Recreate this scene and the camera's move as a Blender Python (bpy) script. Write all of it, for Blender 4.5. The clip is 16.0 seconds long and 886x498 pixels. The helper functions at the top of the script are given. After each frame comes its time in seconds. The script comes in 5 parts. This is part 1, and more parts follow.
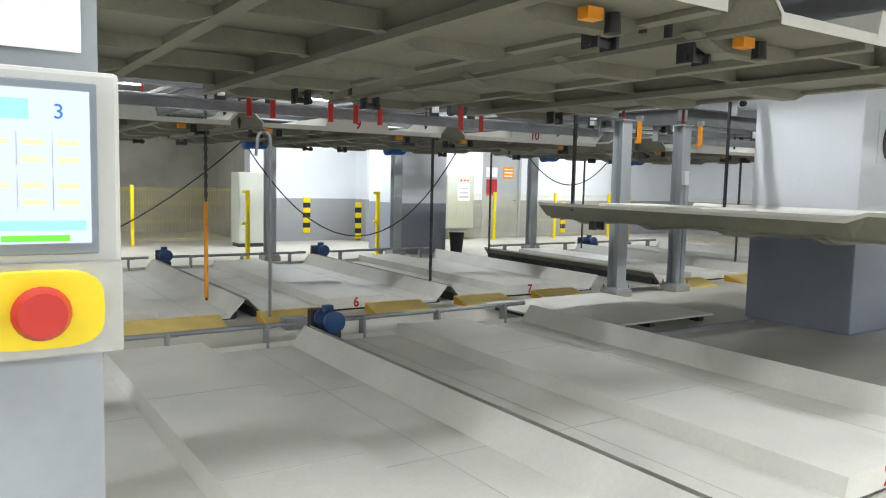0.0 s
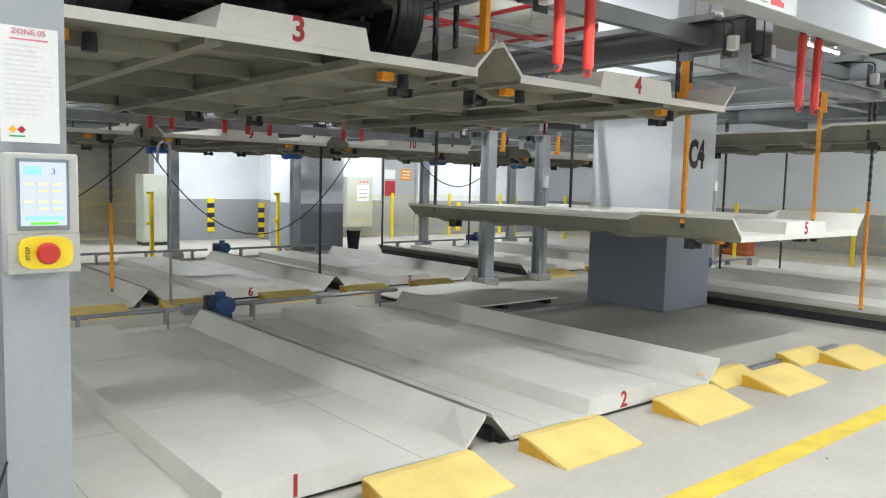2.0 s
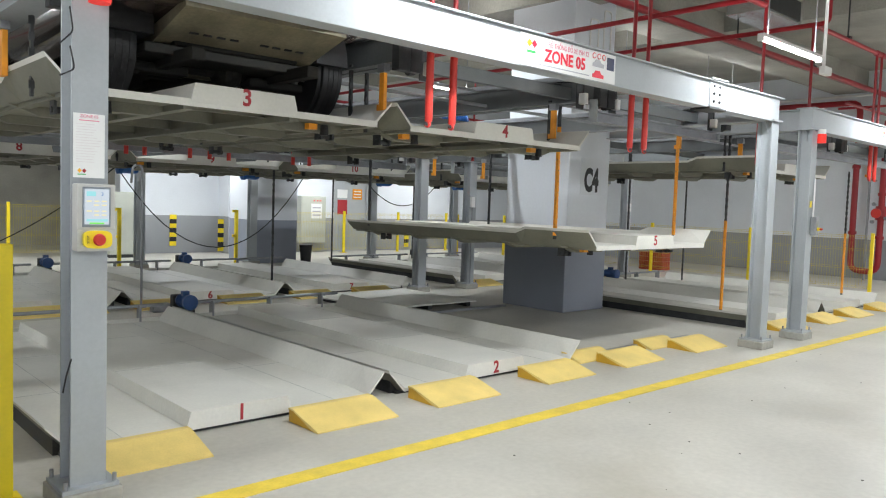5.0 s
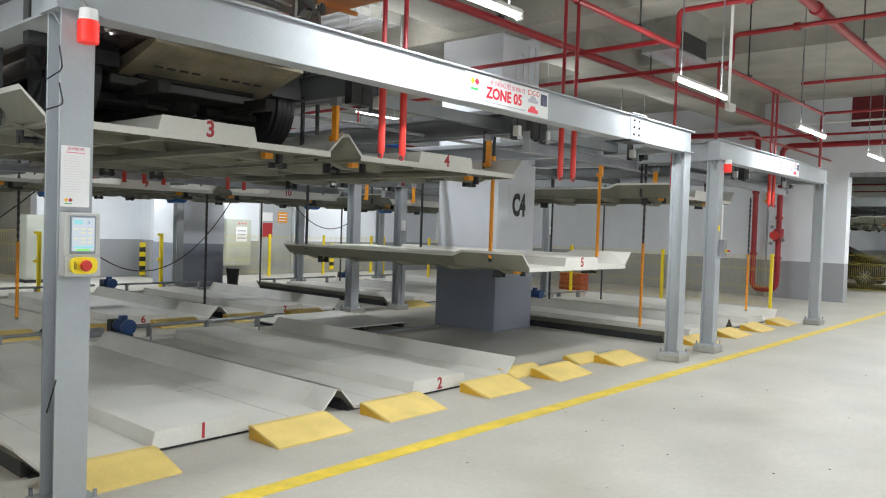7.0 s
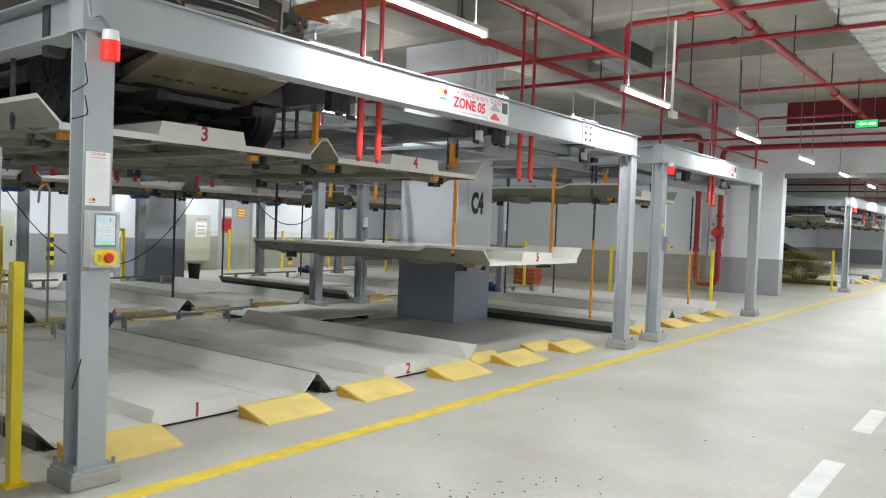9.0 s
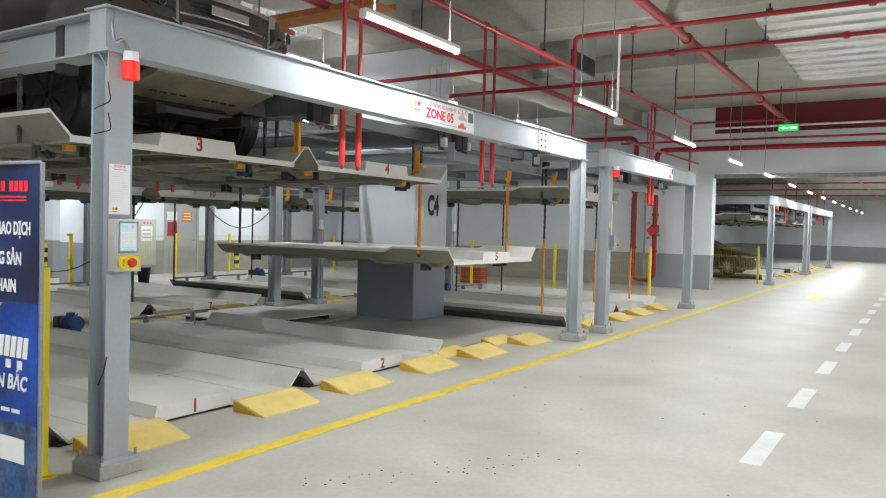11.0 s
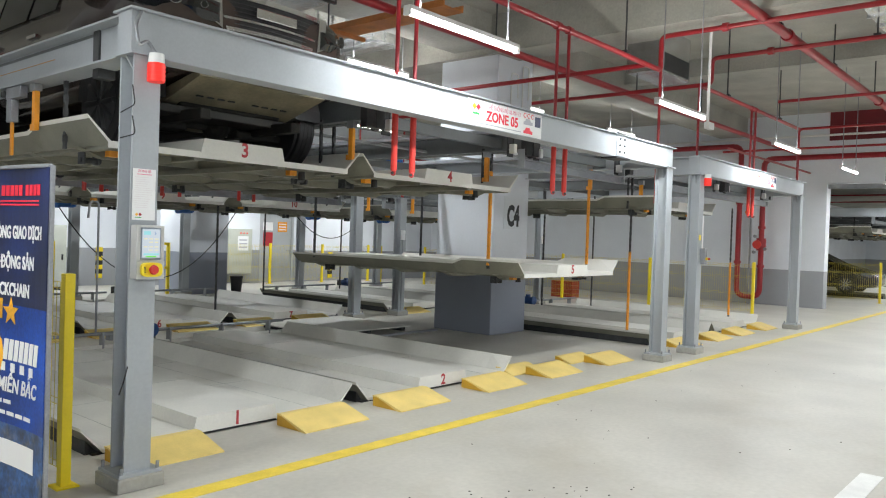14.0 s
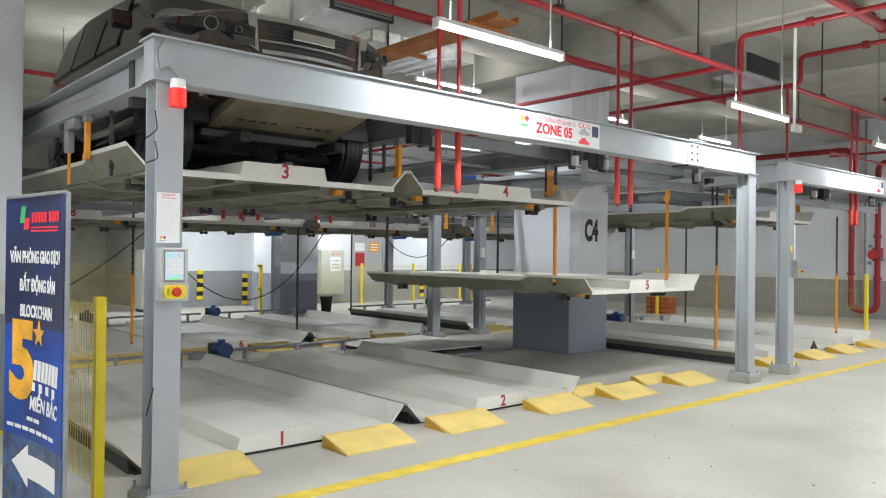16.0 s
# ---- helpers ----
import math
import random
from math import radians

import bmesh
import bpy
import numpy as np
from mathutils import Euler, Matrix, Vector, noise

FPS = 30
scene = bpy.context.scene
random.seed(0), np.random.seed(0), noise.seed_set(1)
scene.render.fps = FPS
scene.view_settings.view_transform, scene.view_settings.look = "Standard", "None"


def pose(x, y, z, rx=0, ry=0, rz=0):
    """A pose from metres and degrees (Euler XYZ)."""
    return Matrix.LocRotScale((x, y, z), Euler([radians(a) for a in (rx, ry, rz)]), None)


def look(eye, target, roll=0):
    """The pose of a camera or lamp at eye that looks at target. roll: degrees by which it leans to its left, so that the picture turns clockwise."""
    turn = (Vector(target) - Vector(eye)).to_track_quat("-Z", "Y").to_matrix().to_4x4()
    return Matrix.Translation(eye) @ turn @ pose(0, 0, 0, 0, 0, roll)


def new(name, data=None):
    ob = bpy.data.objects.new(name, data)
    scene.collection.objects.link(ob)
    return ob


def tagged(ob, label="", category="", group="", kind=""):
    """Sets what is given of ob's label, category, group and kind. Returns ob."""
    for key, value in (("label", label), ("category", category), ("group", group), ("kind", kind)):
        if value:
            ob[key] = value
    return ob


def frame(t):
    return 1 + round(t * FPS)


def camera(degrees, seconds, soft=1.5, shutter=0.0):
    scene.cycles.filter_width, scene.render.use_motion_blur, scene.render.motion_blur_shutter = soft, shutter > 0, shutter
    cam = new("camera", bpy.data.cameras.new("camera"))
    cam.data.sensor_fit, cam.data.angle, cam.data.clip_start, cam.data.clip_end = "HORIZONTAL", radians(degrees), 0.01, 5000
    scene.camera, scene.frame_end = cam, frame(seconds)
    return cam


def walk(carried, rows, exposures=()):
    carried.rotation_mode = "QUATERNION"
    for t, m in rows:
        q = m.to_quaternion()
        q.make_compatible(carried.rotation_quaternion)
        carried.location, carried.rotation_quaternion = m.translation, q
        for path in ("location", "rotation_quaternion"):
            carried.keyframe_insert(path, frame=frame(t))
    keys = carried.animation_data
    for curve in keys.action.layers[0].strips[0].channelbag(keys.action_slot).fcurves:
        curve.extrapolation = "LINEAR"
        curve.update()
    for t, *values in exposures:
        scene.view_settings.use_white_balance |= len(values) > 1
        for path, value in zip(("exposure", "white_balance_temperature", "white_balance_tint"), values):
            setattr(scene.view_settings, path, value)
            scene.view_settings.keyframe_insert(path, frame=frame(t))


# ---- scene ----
cam = camera(60.7, 16.0, 1.1)
PATH = [
    (0, (0.011, 0.022, 1.542), (1.104, 1.687, 1.361), 1.3),
    (0.5, (-0.097, -0.351, 1.595), (1.08, 1.255, 1.4), 0.9),
    (1, (-0.16, -0.686, 1.587), (1.037, 0.905, 1.396), 0.9),
    (1.5, (-0.309, -0.988, 1.596), (0.923, 0.576, 1.407), 1.0),
    (2, (-0.393, -1.333, 1.608), (0.879, 0.2, 1.431), 1.4),
    (2.5, (-0.587, -1.664, 1.621), (0.718, -0.157, 1.459), 1.7),
    (3, (-0.807, -1.9, 1.628), (0.52, -0.411, 1.482), 1.7),
    (5.5, (-1.271, -3.081, 1.627), (0.095, -1.625, 1.517), 2.2),
    (6, (-1.419, -3.11, 1.636), (-0.011, -1.693, 1.539), 2.3),
    (6.5, (-1.587, -3.062, 1.647), (-0.134, -1.69, 1.568), 2.1),
    (7, (-1.642, -3.039, 1.648), (-0.139, -1.72, 1.59), 1.9),
    (7.5, (-1.69, -3.076, 1.647), (-0.152, -1.798, 1.596), 2.0),
    (8, (-1.805, -3.176, 1.646), (-0.243, -1.928, 1.59), 2.0),
    (10.5, (-2.834, -3.371, 1.668), (-1.195, -2.226, 1.601), 2.1),
    (11, (-2.883, -3.301, 1.663), (-1.201, -2.221, 1.605), 1.5),
    (11.5, (-2.858, -3.326, 1.667), (-1.165, -2.262, 1.617), 1.5),
    (12, (-2.815, -3.359, 1.667), (-1.135, -2.275, 1.62), 1.6),
    (12.5, (-2.765, -3.427, 1.666), (-1.114, -2.299, 1.618), 1.8),
    (13, (-2.615, -3.436, 1.643), (-1.001, -2.256, 1.595), 1.9),
    (13.5, (-2.427, -3.385, 1.649), (-0.859, -2.144, 1.607), 1.9),
    (14, (-2.288, -3.434, 1.65), (-0.771, -2.132, 1.617), 1.9),
    (14.5, (-2.135, -3.615, 1.642), (-0.674, -2.25, 1.62), 1.7),
    (15, (-2.059, -3.706, 1.644), (-0.644, -2.293, 1.629), 1.4),
    (15.5, (-1.978, -3.734, 1.653), (-0.607, -2.277, 1.644), 1.0),
    (16, (-1.775, -3.688, 1.654), (-0.456, -2.185, 1.662), 0.7),
]
walk(cam, [(t, look(eye, target, roll)) for t, eye, target, roll in PATH],
     exposures=((0.0, 1.66), (1.5, 1.56), (3.0, 1.34), (5.5, 1.18), (12.0, 1.08), (14.0, 1.12), (16.0, 1.24)))


# ---- light and exposure ----
world = bpy.data.worlds.new("world")
scene.world = world
world.use_nodes = True
world.node_tree.nodes["Background"].inputs[0].default_value = (0.75, 0.8, 0.9, 1)
world.node_tree.nodes["Background"].inputs[1].default_value = 0.05
TUBE_W = 27.0


def tube_lamp(x, y, z, watts, length=1.42, spill=0.0):
    data = bpy.data.lights.new("tube_light", "AREA")
    data.shape, data.size, data.size_y, data.energy = "RECTANGLE", length, 0.08, watts
    data.color = (0.93, 0.98, 1.0)
    ob = new("tube_light", data)
    ob.matrix_world = pose(x, y, z - 0.045)
    if spill:
        data = bpy.data.lights.new("tube_spill", "AREA")
        data.shape, data.size, data.size_y, data.energy = "RECTANGLE", length, 0.08, watts * spill
        data.color = (0.97, 0.98, 0.95)
        new("tube_spill", data).matrix_world = pose(x, y, z + 0.05, 180, 0, 0)
    return ob


# ---- materials ----
def mat(name, color, rough=0.5, metal=0.0, var=0.12, scale=3.0, fine=60.0, bump=0.08, dirt=0.0, dirt_color=(0.12, 0.1, 0.08), spec=0.5, coat=0.0):
    m = bpy.data.materials.new(name)
    m.use_nodes = True
    nt = m.node_tree
    n, l = nt.nodes, nt.links
    b = n["Principled BSDF"]
    b.inputs["Roughness"].default_value, b.inputs["Metallic"].default_value = rough, metal
    b.inputs["Specular IOR Level"].default_value = spec
    b.inputs["Coat Weight"].default_value = coat
    g = n.new("ShaderNodeNewGeometry")
    n1 = n.new("ShaderNodeTexNoise")
    n1.inputs["Scale"].default_value, n1.inputs["Detail"].default_value = scale, 6
    n2 = n.new("ShaderNodeTexNoise")
    n2.inputs["Scale"].default_value, n2.inputs["Detail"].default_value = fine, 4
    l.new(g.outputs["Position"], n1.inputs["Vector"])
    l.new(g.outputs["Position"], n2.inputs["Vector"])
    r = n.new("ShaderNodeMapRange")
    r.inputs["From Min"].default_value, r.inputs["From Max"].default_value = 0.3, 0.7
    r.inputs["To Min"].default_value, r.inputs["To Max"].default_value = 1 - var, 1 + var
    l.new(n1.outputs["Fac"], r.inputs["Value"])
    r2 = n.new("ShaderNodeMapRange")
    r2.inputs["From Min"].default_value, r2.inputs["From Max"].default_value = 0.3, 0.7
    r2.inputs["To Min"].default_value, r2.inputs["To Max"].default_value = 1 - var * 0.4, 1 + var * 0.4
    l.new(n2.outputs["Fac"], r2.inputs["Value"])
    mul = n.new("ShaderNodeMath")
    mul.operation = "MULTIPLY"
    l.new(r.outputs[0], mul.inputs[0])
    l.new(r2.outputs[0], mul.inputs[1])
    vm = n.new("ShaderNodeVectorMath")
    vm.operation = "SCALE"
    vm.inputs[0].default_value = color
    l.new(mul.outputs[0], vm.inputs["Scale"])
    out = vm.outputs[0]
    if dirt > 0:
        n3 = n.new("ShaderNodeTexNoise")
        n3.inputs["Scale"].default_value, n3.inputs["Detail"].default_value, n3.inputs["Roughness"].default_value = scale * 0.6, 8, 0.7
        l.new(g.outputs["Position"], n3.inputs["Vector"])
        r3 = n.new("ShaderNodeMapRange")
        r3.inputs["From Min"].default_value, r3.inputs["From Max"].default_value = 0.52, 0.75
        r3.inputs["To Min"].default_value, r3.inputs["To Max"].default_value = 0, dirt
        l.new(n3.outputs["Fac"], r3.inputs["Value"])
        mx = n.new("ShaderNodeMix")
        mx.data_type = "RGBA"
        l.new(r3.outputs[0], mx.inputs["Factor"])
        l.new(out, mx.inputs["A"])
        mx.inputs["B"].default_value = (*dirt_color, 1)
        out = mx.outputs["Result"]
    l.new(out, b.inputs["Base Color"])
    rr = n.new("ShaderNodeMapRange")
    rr.inputs["To Min"].default_value, rr.inputs["To Max"].default_value = max(0.02, rough - 0.1), min(1, rough + 0.1)
    l.new(n1.outputs["Fac"], rr.inputs["Value"])
    l.new(rr.outputs[0], b.inputs["Roughness"])
    if bump:
        bp = n.new("ShaderNodeBump")
        bp.inputs["Strength"].default_value, bp.inputs["Distance"].default_value = bump, 0.01
        l.new(n2.outputs["Fac"], bp.inputs["Height"])
        l.new(bp.outputs[0], b.inputs["Normal"])
    return m


def glow(name, color, strength, base=1.0):
    m = bpy.data.materials.new(name)
    m.use_nodes = True
    b = m.node_tree.nodes["Principled BSDF"]
    b.inputs["Base Color"].default_value = (color[0] * base, color[1] * base, color[2] * base, 1)
    b.inputs["Emission Color"].default_value = (*color, 1)
    b.inputs["Emission Strength"].default_value = strength
    return m


def wall_paint(name, low, high, edge):
    """White wall paint over a grey skirting band, parted at a height."""
    m = mat(name, high, 0.55, var=0.04, scale=1.2, fine=25, bump=0.05)
    n, l = m.node_tree.nodes, m.node_tree.links
    b = n["Principled BSDF"]
    old = b.inputs["Base Color"].links[0].from_socket
    g = n.new("ShaderNodeNewGeometry")
    s = n.new("ShaderNodeSeparateXYZ")
    l.new(g.outputs["Position"], s.inputs[0])
    gt = n.new("ShaderNodeMath")
    gt.operation = "LESS_THAN"
    gt.inputs[1].default_value = edge
    l.new(s.outputs["Z"], gt.inputs[0])
    mx = n.new("ShaderNodeMix")
    mx.data_type, mx.blend_type = "RGBA", "MULTIPLY"
    l.new(gt.outputs[0], mx.inputs["Factor"])
    l.new(old, mx.inputs["A"])
    mx.inputs["B"].default_value = (low[0] / high[0], low[1] / high[1], low[2] / high[2], 1)
    l.new(mx.outputs["Result"], b.inputs["Base Color"])
    return m


CONCRETE = mat("floor_concrete", (0.52, 0.50, 0.452), 0.42, var=0.13, scale=0.9, fine=22, bump=0.05, dirt=0.4, dirt_color=(0.37, 0.33, 0.25))
RAW = mat("raw_concrete", (0.37, 0.362, 0.325), 0.75, var=0.2, scale=1.1, fine=30, bump=0.15, dirt=0.25, dirt_color=(0.3, 0.29, 0.26))
WALL = wall_paint("wall_paint", (0.33, 0.34, 0.36), (0.74, 0.77, 0.82), 1.03)
COLUMN = wall_paint("column_paint", (0.27, 0.295, 0.36), (0.70, 0.73, 0.79), 1.05)
BAND_PATCH = mat("column_touch_up_paint", (0.66, 0.69, 0.74), 0.55, var=0.04, scale=2)
DECK = mat("pallet_grey_paint", (0.71, 0.70, 0.655), 0.42, var=0.08, scale=1.6, fine=40, bump=0.04, dirt=0.18, dirt_color=(0.36, 0.35, 0.33))
# pallet grey darkened: the shade below the decks is in this colour
UNDER = mat("underside_shade_grey", (0.205, 0.2, 0.16), 0.55, var=0.18, scale=2.4, dirt=0.2, dirt_color=(0.25, 0.24, 0.2))
STEEL = mat("frame_silver_paint", (0.40, 0.425, 0.45), 0.65, 0.0, var=0.07, scale=2.0, fine=50, bump=0.04, spec=0.2)
HOIST = mat("hoist_grey_paint", (0.13, 0.14, 0.145), 0.5, 0.1, var=0.16, scale=3.0, fine=60, dirt=0.3, dirt_color=(0.08, 0.075, 0.065))
SEAM = mat("sheet_seam", (0.47, 0.475, 0.455), 0.6, var=0.1)
DARK = mat("dark_steel", (0.045, 0.047, 0.05), 0.5, 0.3, var=0.3, scale=8)
GALV = mat("galvanised_steel", (0.30, 0.31, 0.33), 0.42, 0.5, var=0.18, scale=5, fine=80)
FOIL = mat("duct_foil", (0.72, 0.73, 0.74), 0.22, 0.85, var=0.12, scale=2.2, fine=14, bump=0.5)
# ramp top paled by wear and painted glare, sides darkened for shade
YELLOW = mat("ramp_yellow_paint", (0.84, 0.64, 0.22), 0.45, var=0.10, scale=4, fine=90, bump=0.15, dirt=0.22, dirt_color=(0.5, 0.38, 0.14))
YELLOW_SIDE = mat("ramp_side_shade_yellow", (0.66, 0.38, 0.03), 0.45, var=0.1, scale=5)
LINE = mat("yellow_line_paint", (0.80, 0.60, 0.08), 0.45, var=0.14, scale=6, bump=0.05, dirt=0.2, dirt_color=(0.5, 0.45, 0.3))
WHITE_LINE = mat("white_line_paint", (0.80, 0.80, 0.78), 0.45, var=0.08, scale=6)
POST_YELLOW = mat("fence_yellow_paint", (0.88, 0.68, 0.02), 0.4, var=0.06, scale=5)
RED = mat("pipe_red_paint", (0.31, 0.013, 0.02), 0.35, var=0.12, scale=4, fine=60)
RED_BRIGHT = mat("sleeve_red_plastic", (0.58, 0.035, 0.025), 0.35, var=0.06, scale=6)
BLUE = mat("motor_blue_paint", (0.02, 0.07, 0.22), 0.4, var=0.15, scale=12)
BLUE_LIGHT = mat("hoist_motor_blue_paint", (0.02, 0.12, 0.42), 0.4, var=0.15, scale=12)
ORANGE = mat("orange_sleeve", (0.85, 0.33, 0.02), 0.45, var=0.1, scale=10)
ORANGE_BROWN = mat("cable_sleeve_brown", (0.42, 0.20, 0.04), 0.5, var=0.3, scale=18)
BLACK = mat("black_rubber", (0.018, 0.018, 0.02), 0.6, var=0.25, scale=14, bump=0.2)
WHITE = mat("white_paper", (0.82, 0.82, 0.82), 0.6, var=0.02)
NUMBER_RED = mat("number_red_paint", (0.42, 0.03, 0.04), 0.5, var=0.12, scale=20)
SIGN_RED = mat("sign_red_print", (0.78, 0.02, 0.05), 0.5, var=0.03)
SIGN_PINK = mat("sign_pink_print", (0.75, 0.25, 0.35), 0.5, var=0.03)
FAINT_PRINT = mat("faint_print", (0.74, 0.70, 0.715), 0.6, var=0.05)
DARK_RED = mat("dark_red_wall_paint", (0.17, 0.012, 0.018), 0.6, var=0.12, scale=1.5)
GREY_PRINT = mat("grey_print", (0.45, 0.45, 0.5), 0.6, var=0.05)
INK = mat("black_ink", (0.02, 0.02, 0.025), 0.5, var=0.1)
CAR_PAINT = mat("car_brown_paint", (0.085, 0.064, 0.056), 0.2, 0.25, var=0.06, scale=2, bump=0.0, coat=0.6)
CAR_DARK = mat("car_dark_paint", (0.02, 0.018, 0.014), 0.2, 0.4, var=0.06, scale=2, bump=0.0, coat=0.6)
CHASSIS = mat("car_underbody", (0.02, 0.019, 0.017), 0.75, 0.1, var=0.35, scale=5, dirt=0.4, dirt_color=(0.09, 0.075, 0.05))
SKID = mat("dusty_splash_guard", (0.21, 0.185, 0.125), 0.6, var=0.3, scale=4, fine=40, dirt=0.4, dirt_color=(0.10, 0.09, 0.06))
CHROME = mat("chrome", (0.7, 0.7, 0.72), 0.12, 1.0, var=0.04)
GLASS = mat("dark_glass", (0.015, 0.017, 0.02), 0.06, 0.0, var=0.05, bump=0.0, spec=0.8)
CLEAR = mat("lamp_glass", (0.16, 0.165, 0.17), 0.08, 0.2, var=0.1, bump=0.0)
BANNER_BLUE = mat("banner_blue_print", (0.009, 0.06, 0.34), 0.45, var=0.5, scale=2.5, bump=0.0, spec=0.3)
BANNER = mat("banner_navy_print", (0.007, 0.018, 0.085), 0.45, var=0.5, scale=2.5, bump=0.0)
BANNER_LOW = mat("banner_city_print", (0.02, 0.07, 0.2), 0.4, var=0.9, scale=9, fine=40, bump=0.0, dirt=0.7, dirt_color=(0.25, 0.22, 0.15))
GOLD = mat("banner_gold_print", (0.85, 0.42, 0.02), 0.4, var=0.3, scale=5, bump=0.0)
GREEN = mat("green_print", (0.05, 0.45, 0.12), 0.5, var=0.05)
BEIGE = mat("cabinet_beige_paint", (0.50, 0.52, 0.46), 0.45, var=0.05)
DOOR = mat("door_grey_paint", (0.42, 0.44, 0.46), 0.45, var=0.05)
WOOD = mat("pallet_wood", (0.35, 0.24, 0.10), 0.7, var=0.25, scale=6, fine=60, bump=0.2)
EXT_RED = mat("extinguisher_red_paint", (0.42, 0.06, 0.03), 0.4, var=0.2, scale=10)
TUBE_GLOW = glow("tube_glow", (1.0, 0.99, 0.96), 9.0)
SCREEN = glow("screen_glow", (0.80, 0.90, 1.0), 0.32, 0.04)
SCREEN_CYAN = glow("screen_cyan_glow", (0.35, 0.8, 0.85), 0.4, 0.04)
SCREEN_BLUE = glow("screen_blue_glow", (0.05, 0.25, 0.7), 0.3, 0.04)
SCREEN_GREEN = glow("screen_green_glow", (0.15, 0.9, 0.05), 0.45, 0.04)
SCREEN_YELLOW = glow("screen_yellow_glow", (0.95, 0.85, 0.45), 0.42, 0.04)
BEACON = glow("beacon_red_lens", (0.8, 0.03, 0.02), 0.2)
EXIT_GLOW = glow("exit_green_glow", (0.02, 0.75, 0.12), 0.5, 0.1)


# ---- mesh helpers ----
def box(bm, x0, x1, y0, y1, z0, z1, bevel=0.0):
    r = bmesh.ops.create_cube(bm, size=1)
    vs = r["verts"]
    bmesh.ops.scale(bm, verts=vs, vec=(x1 - x0, y1 - y0, z1 - z0))
    bmesh.ops.translate(bm, verts=vs, vec=((x0 + x1) / 2, (y0 + y1) / 2, (z0 + z1) / 2))
    if bevel:
        es = list({e for v in vs for e in v.link_edges})
        bmesh.ops.bevel(bm, geom=es, offset=bevel, segments=2, affect="EDGES", profile=0.5)
    return bm


def boxes(*rows):
    bm = bmesh.new()
    for r in rows:
        box(bm, *r)
    return bm


def cyl(bm, p0, p1, r0, r1=None, seg=14):
    r1 = r0 if r1 is None else r1
    a, b = Vector(p0), Vector(p1)
    d = b - a
    q = d.to_track_quat("Z", "Y").to_matrix().to_4x4()
    m = Matrix.Translation((a + b) / 2) @ q
    bmesh.ops.create_cone(bm, cap_ends=True, segments=seg, radius1=r0, radius2=r1, depth=d.length, matrix=m)
    return bm


def sweep(bm, pts, r, seg=10):
    """A round bar along a polyline, mitred at its bends."""
    pts = [Vector(p) for p in pts]
    rings = []
    ref = None
    for i, p in enumerate(pts):
        d0 = (p - pts[i - 1]).normalized() if i else (pts[1] - p).normalized()
        d1 = (pts[i + 1] - p).normalized() if i + 1 < len(pts) else d0
        t = (d0 + d1).normalized()
        k = 1 / max(0.4, t.dot(d1))
        if ref is None:
            ref = t.orthogonal().normalized()
        u = (ref - t * ref.dot(t)).normalized()
        ref = u
        w = t.cross(u)
        bend = (d1 - d0)
        ring = []
        for j in range(seg):
            a = 2 * math.pi * j / seg
            o = u * math.cos(a) * r + w * math.sin(a) * r
            if bend.length > 1e-4:
                bn = bend.normalized()
                o += bn * o.dot(bn) * (k - 1)
            ring.append(bm.verts.new(p + o))
        rings.append(ring)
    for a, b in zip(rings, rings[1:]):
        for j in range(seg):
            bm.faces.new((a[j], a[(j + 1) % seg], b[(j + 1) % seg], b[j]))
    bm.faces.new(rings[0][::-1])
    bm.faces.new(rings[-1])
    return bm


def lathe(bm, origin, axis, rows, seg=20):
    """A turned solid: rows of (distance along the axis, radius)."""
    o, d = Vector(origin), Vector(axis).normalized()
    u = d.orthogonal().normalized()
    w = d.cross(u)
    rings = [[bm.verts.new(o + d * s + (u * math.cos(2 * math.pi * j / seg) + w * math.sin(2 * math.pi * j / seg)) * r) for j in range(seg)] for s, r in rows]
    for a, b in zip(rings, rings[1:]):
        for j in range(seg):
            bm.faces.new((a[j], a[(j + 1) % seg], b[(j + 1) % seg], b[j]))
    bm.faces.new(rings[0][::-1])
    bm.faces.new(rings[-1])
    return bm


def rounded(pts, r=0.08, n=4):
    """The polyline with its corners turned into arcs."""
    out = [Vector(pts[0])]
    for a, b, c in zip(pts, pts[1:], pts[2:]):
        a, b, c = Vector(a), Vector(b), Vector(c)
        p, q = b + (a - b).normalized() * r, b + (c - b).normalized() * r
        for i in range(n + 1):
            s = i / n
            out.append((1 - s) ** 2 * p + 2 * s * (1 - s) * b + s * s * q)
    out.append(Vector(pts[-1]))
    return out


def prism(bm, poly, y0, y1, axis="y"):
    """A polygon in the x-z plane (or y-z for axis x) drawn out along the axis."""
    def v(p, t):
        return (p[0], t, p[1]) if axis == "y" else ((t, p[0], p[1]) if axis == "x" else (p[0], p[1], t))
    a = [bm.verts.new(v(p, y0)) for p in poly]
    b = [bm.verts.new(v(p, y1)) for p in poly]
    n = len(poly)
    bm.faces.new(a)
    bm.faces.new(b[::-1])
    for i in range(n):
        bm.faces.new((a[i], b[i], b[(i + 1) % n], a[(i + 1) % n]))
    bmesh.ops.recalc_face_normals(bm, faces=bm.faces)
    return bm


def i_poly(c, z0, z1, w, tf=0.014, tw=0.012):
    """The outline of an I-section: web at c, flanges w wide, from z0 to z1."""
    h, k = w / 2, tw / 2
    return [(c - h, z0), (c + h, z0), (c + h, z0 + tf), (c + k, z0 + tf), (c + k, z1 - tf), (c + h, z1 - tf), (c + h, z1), (c - h, z1), (c - h, z1 - tf), (c - k, z1 - tf), (c - k, z0 + tf), (c - h, z0 + tf)]


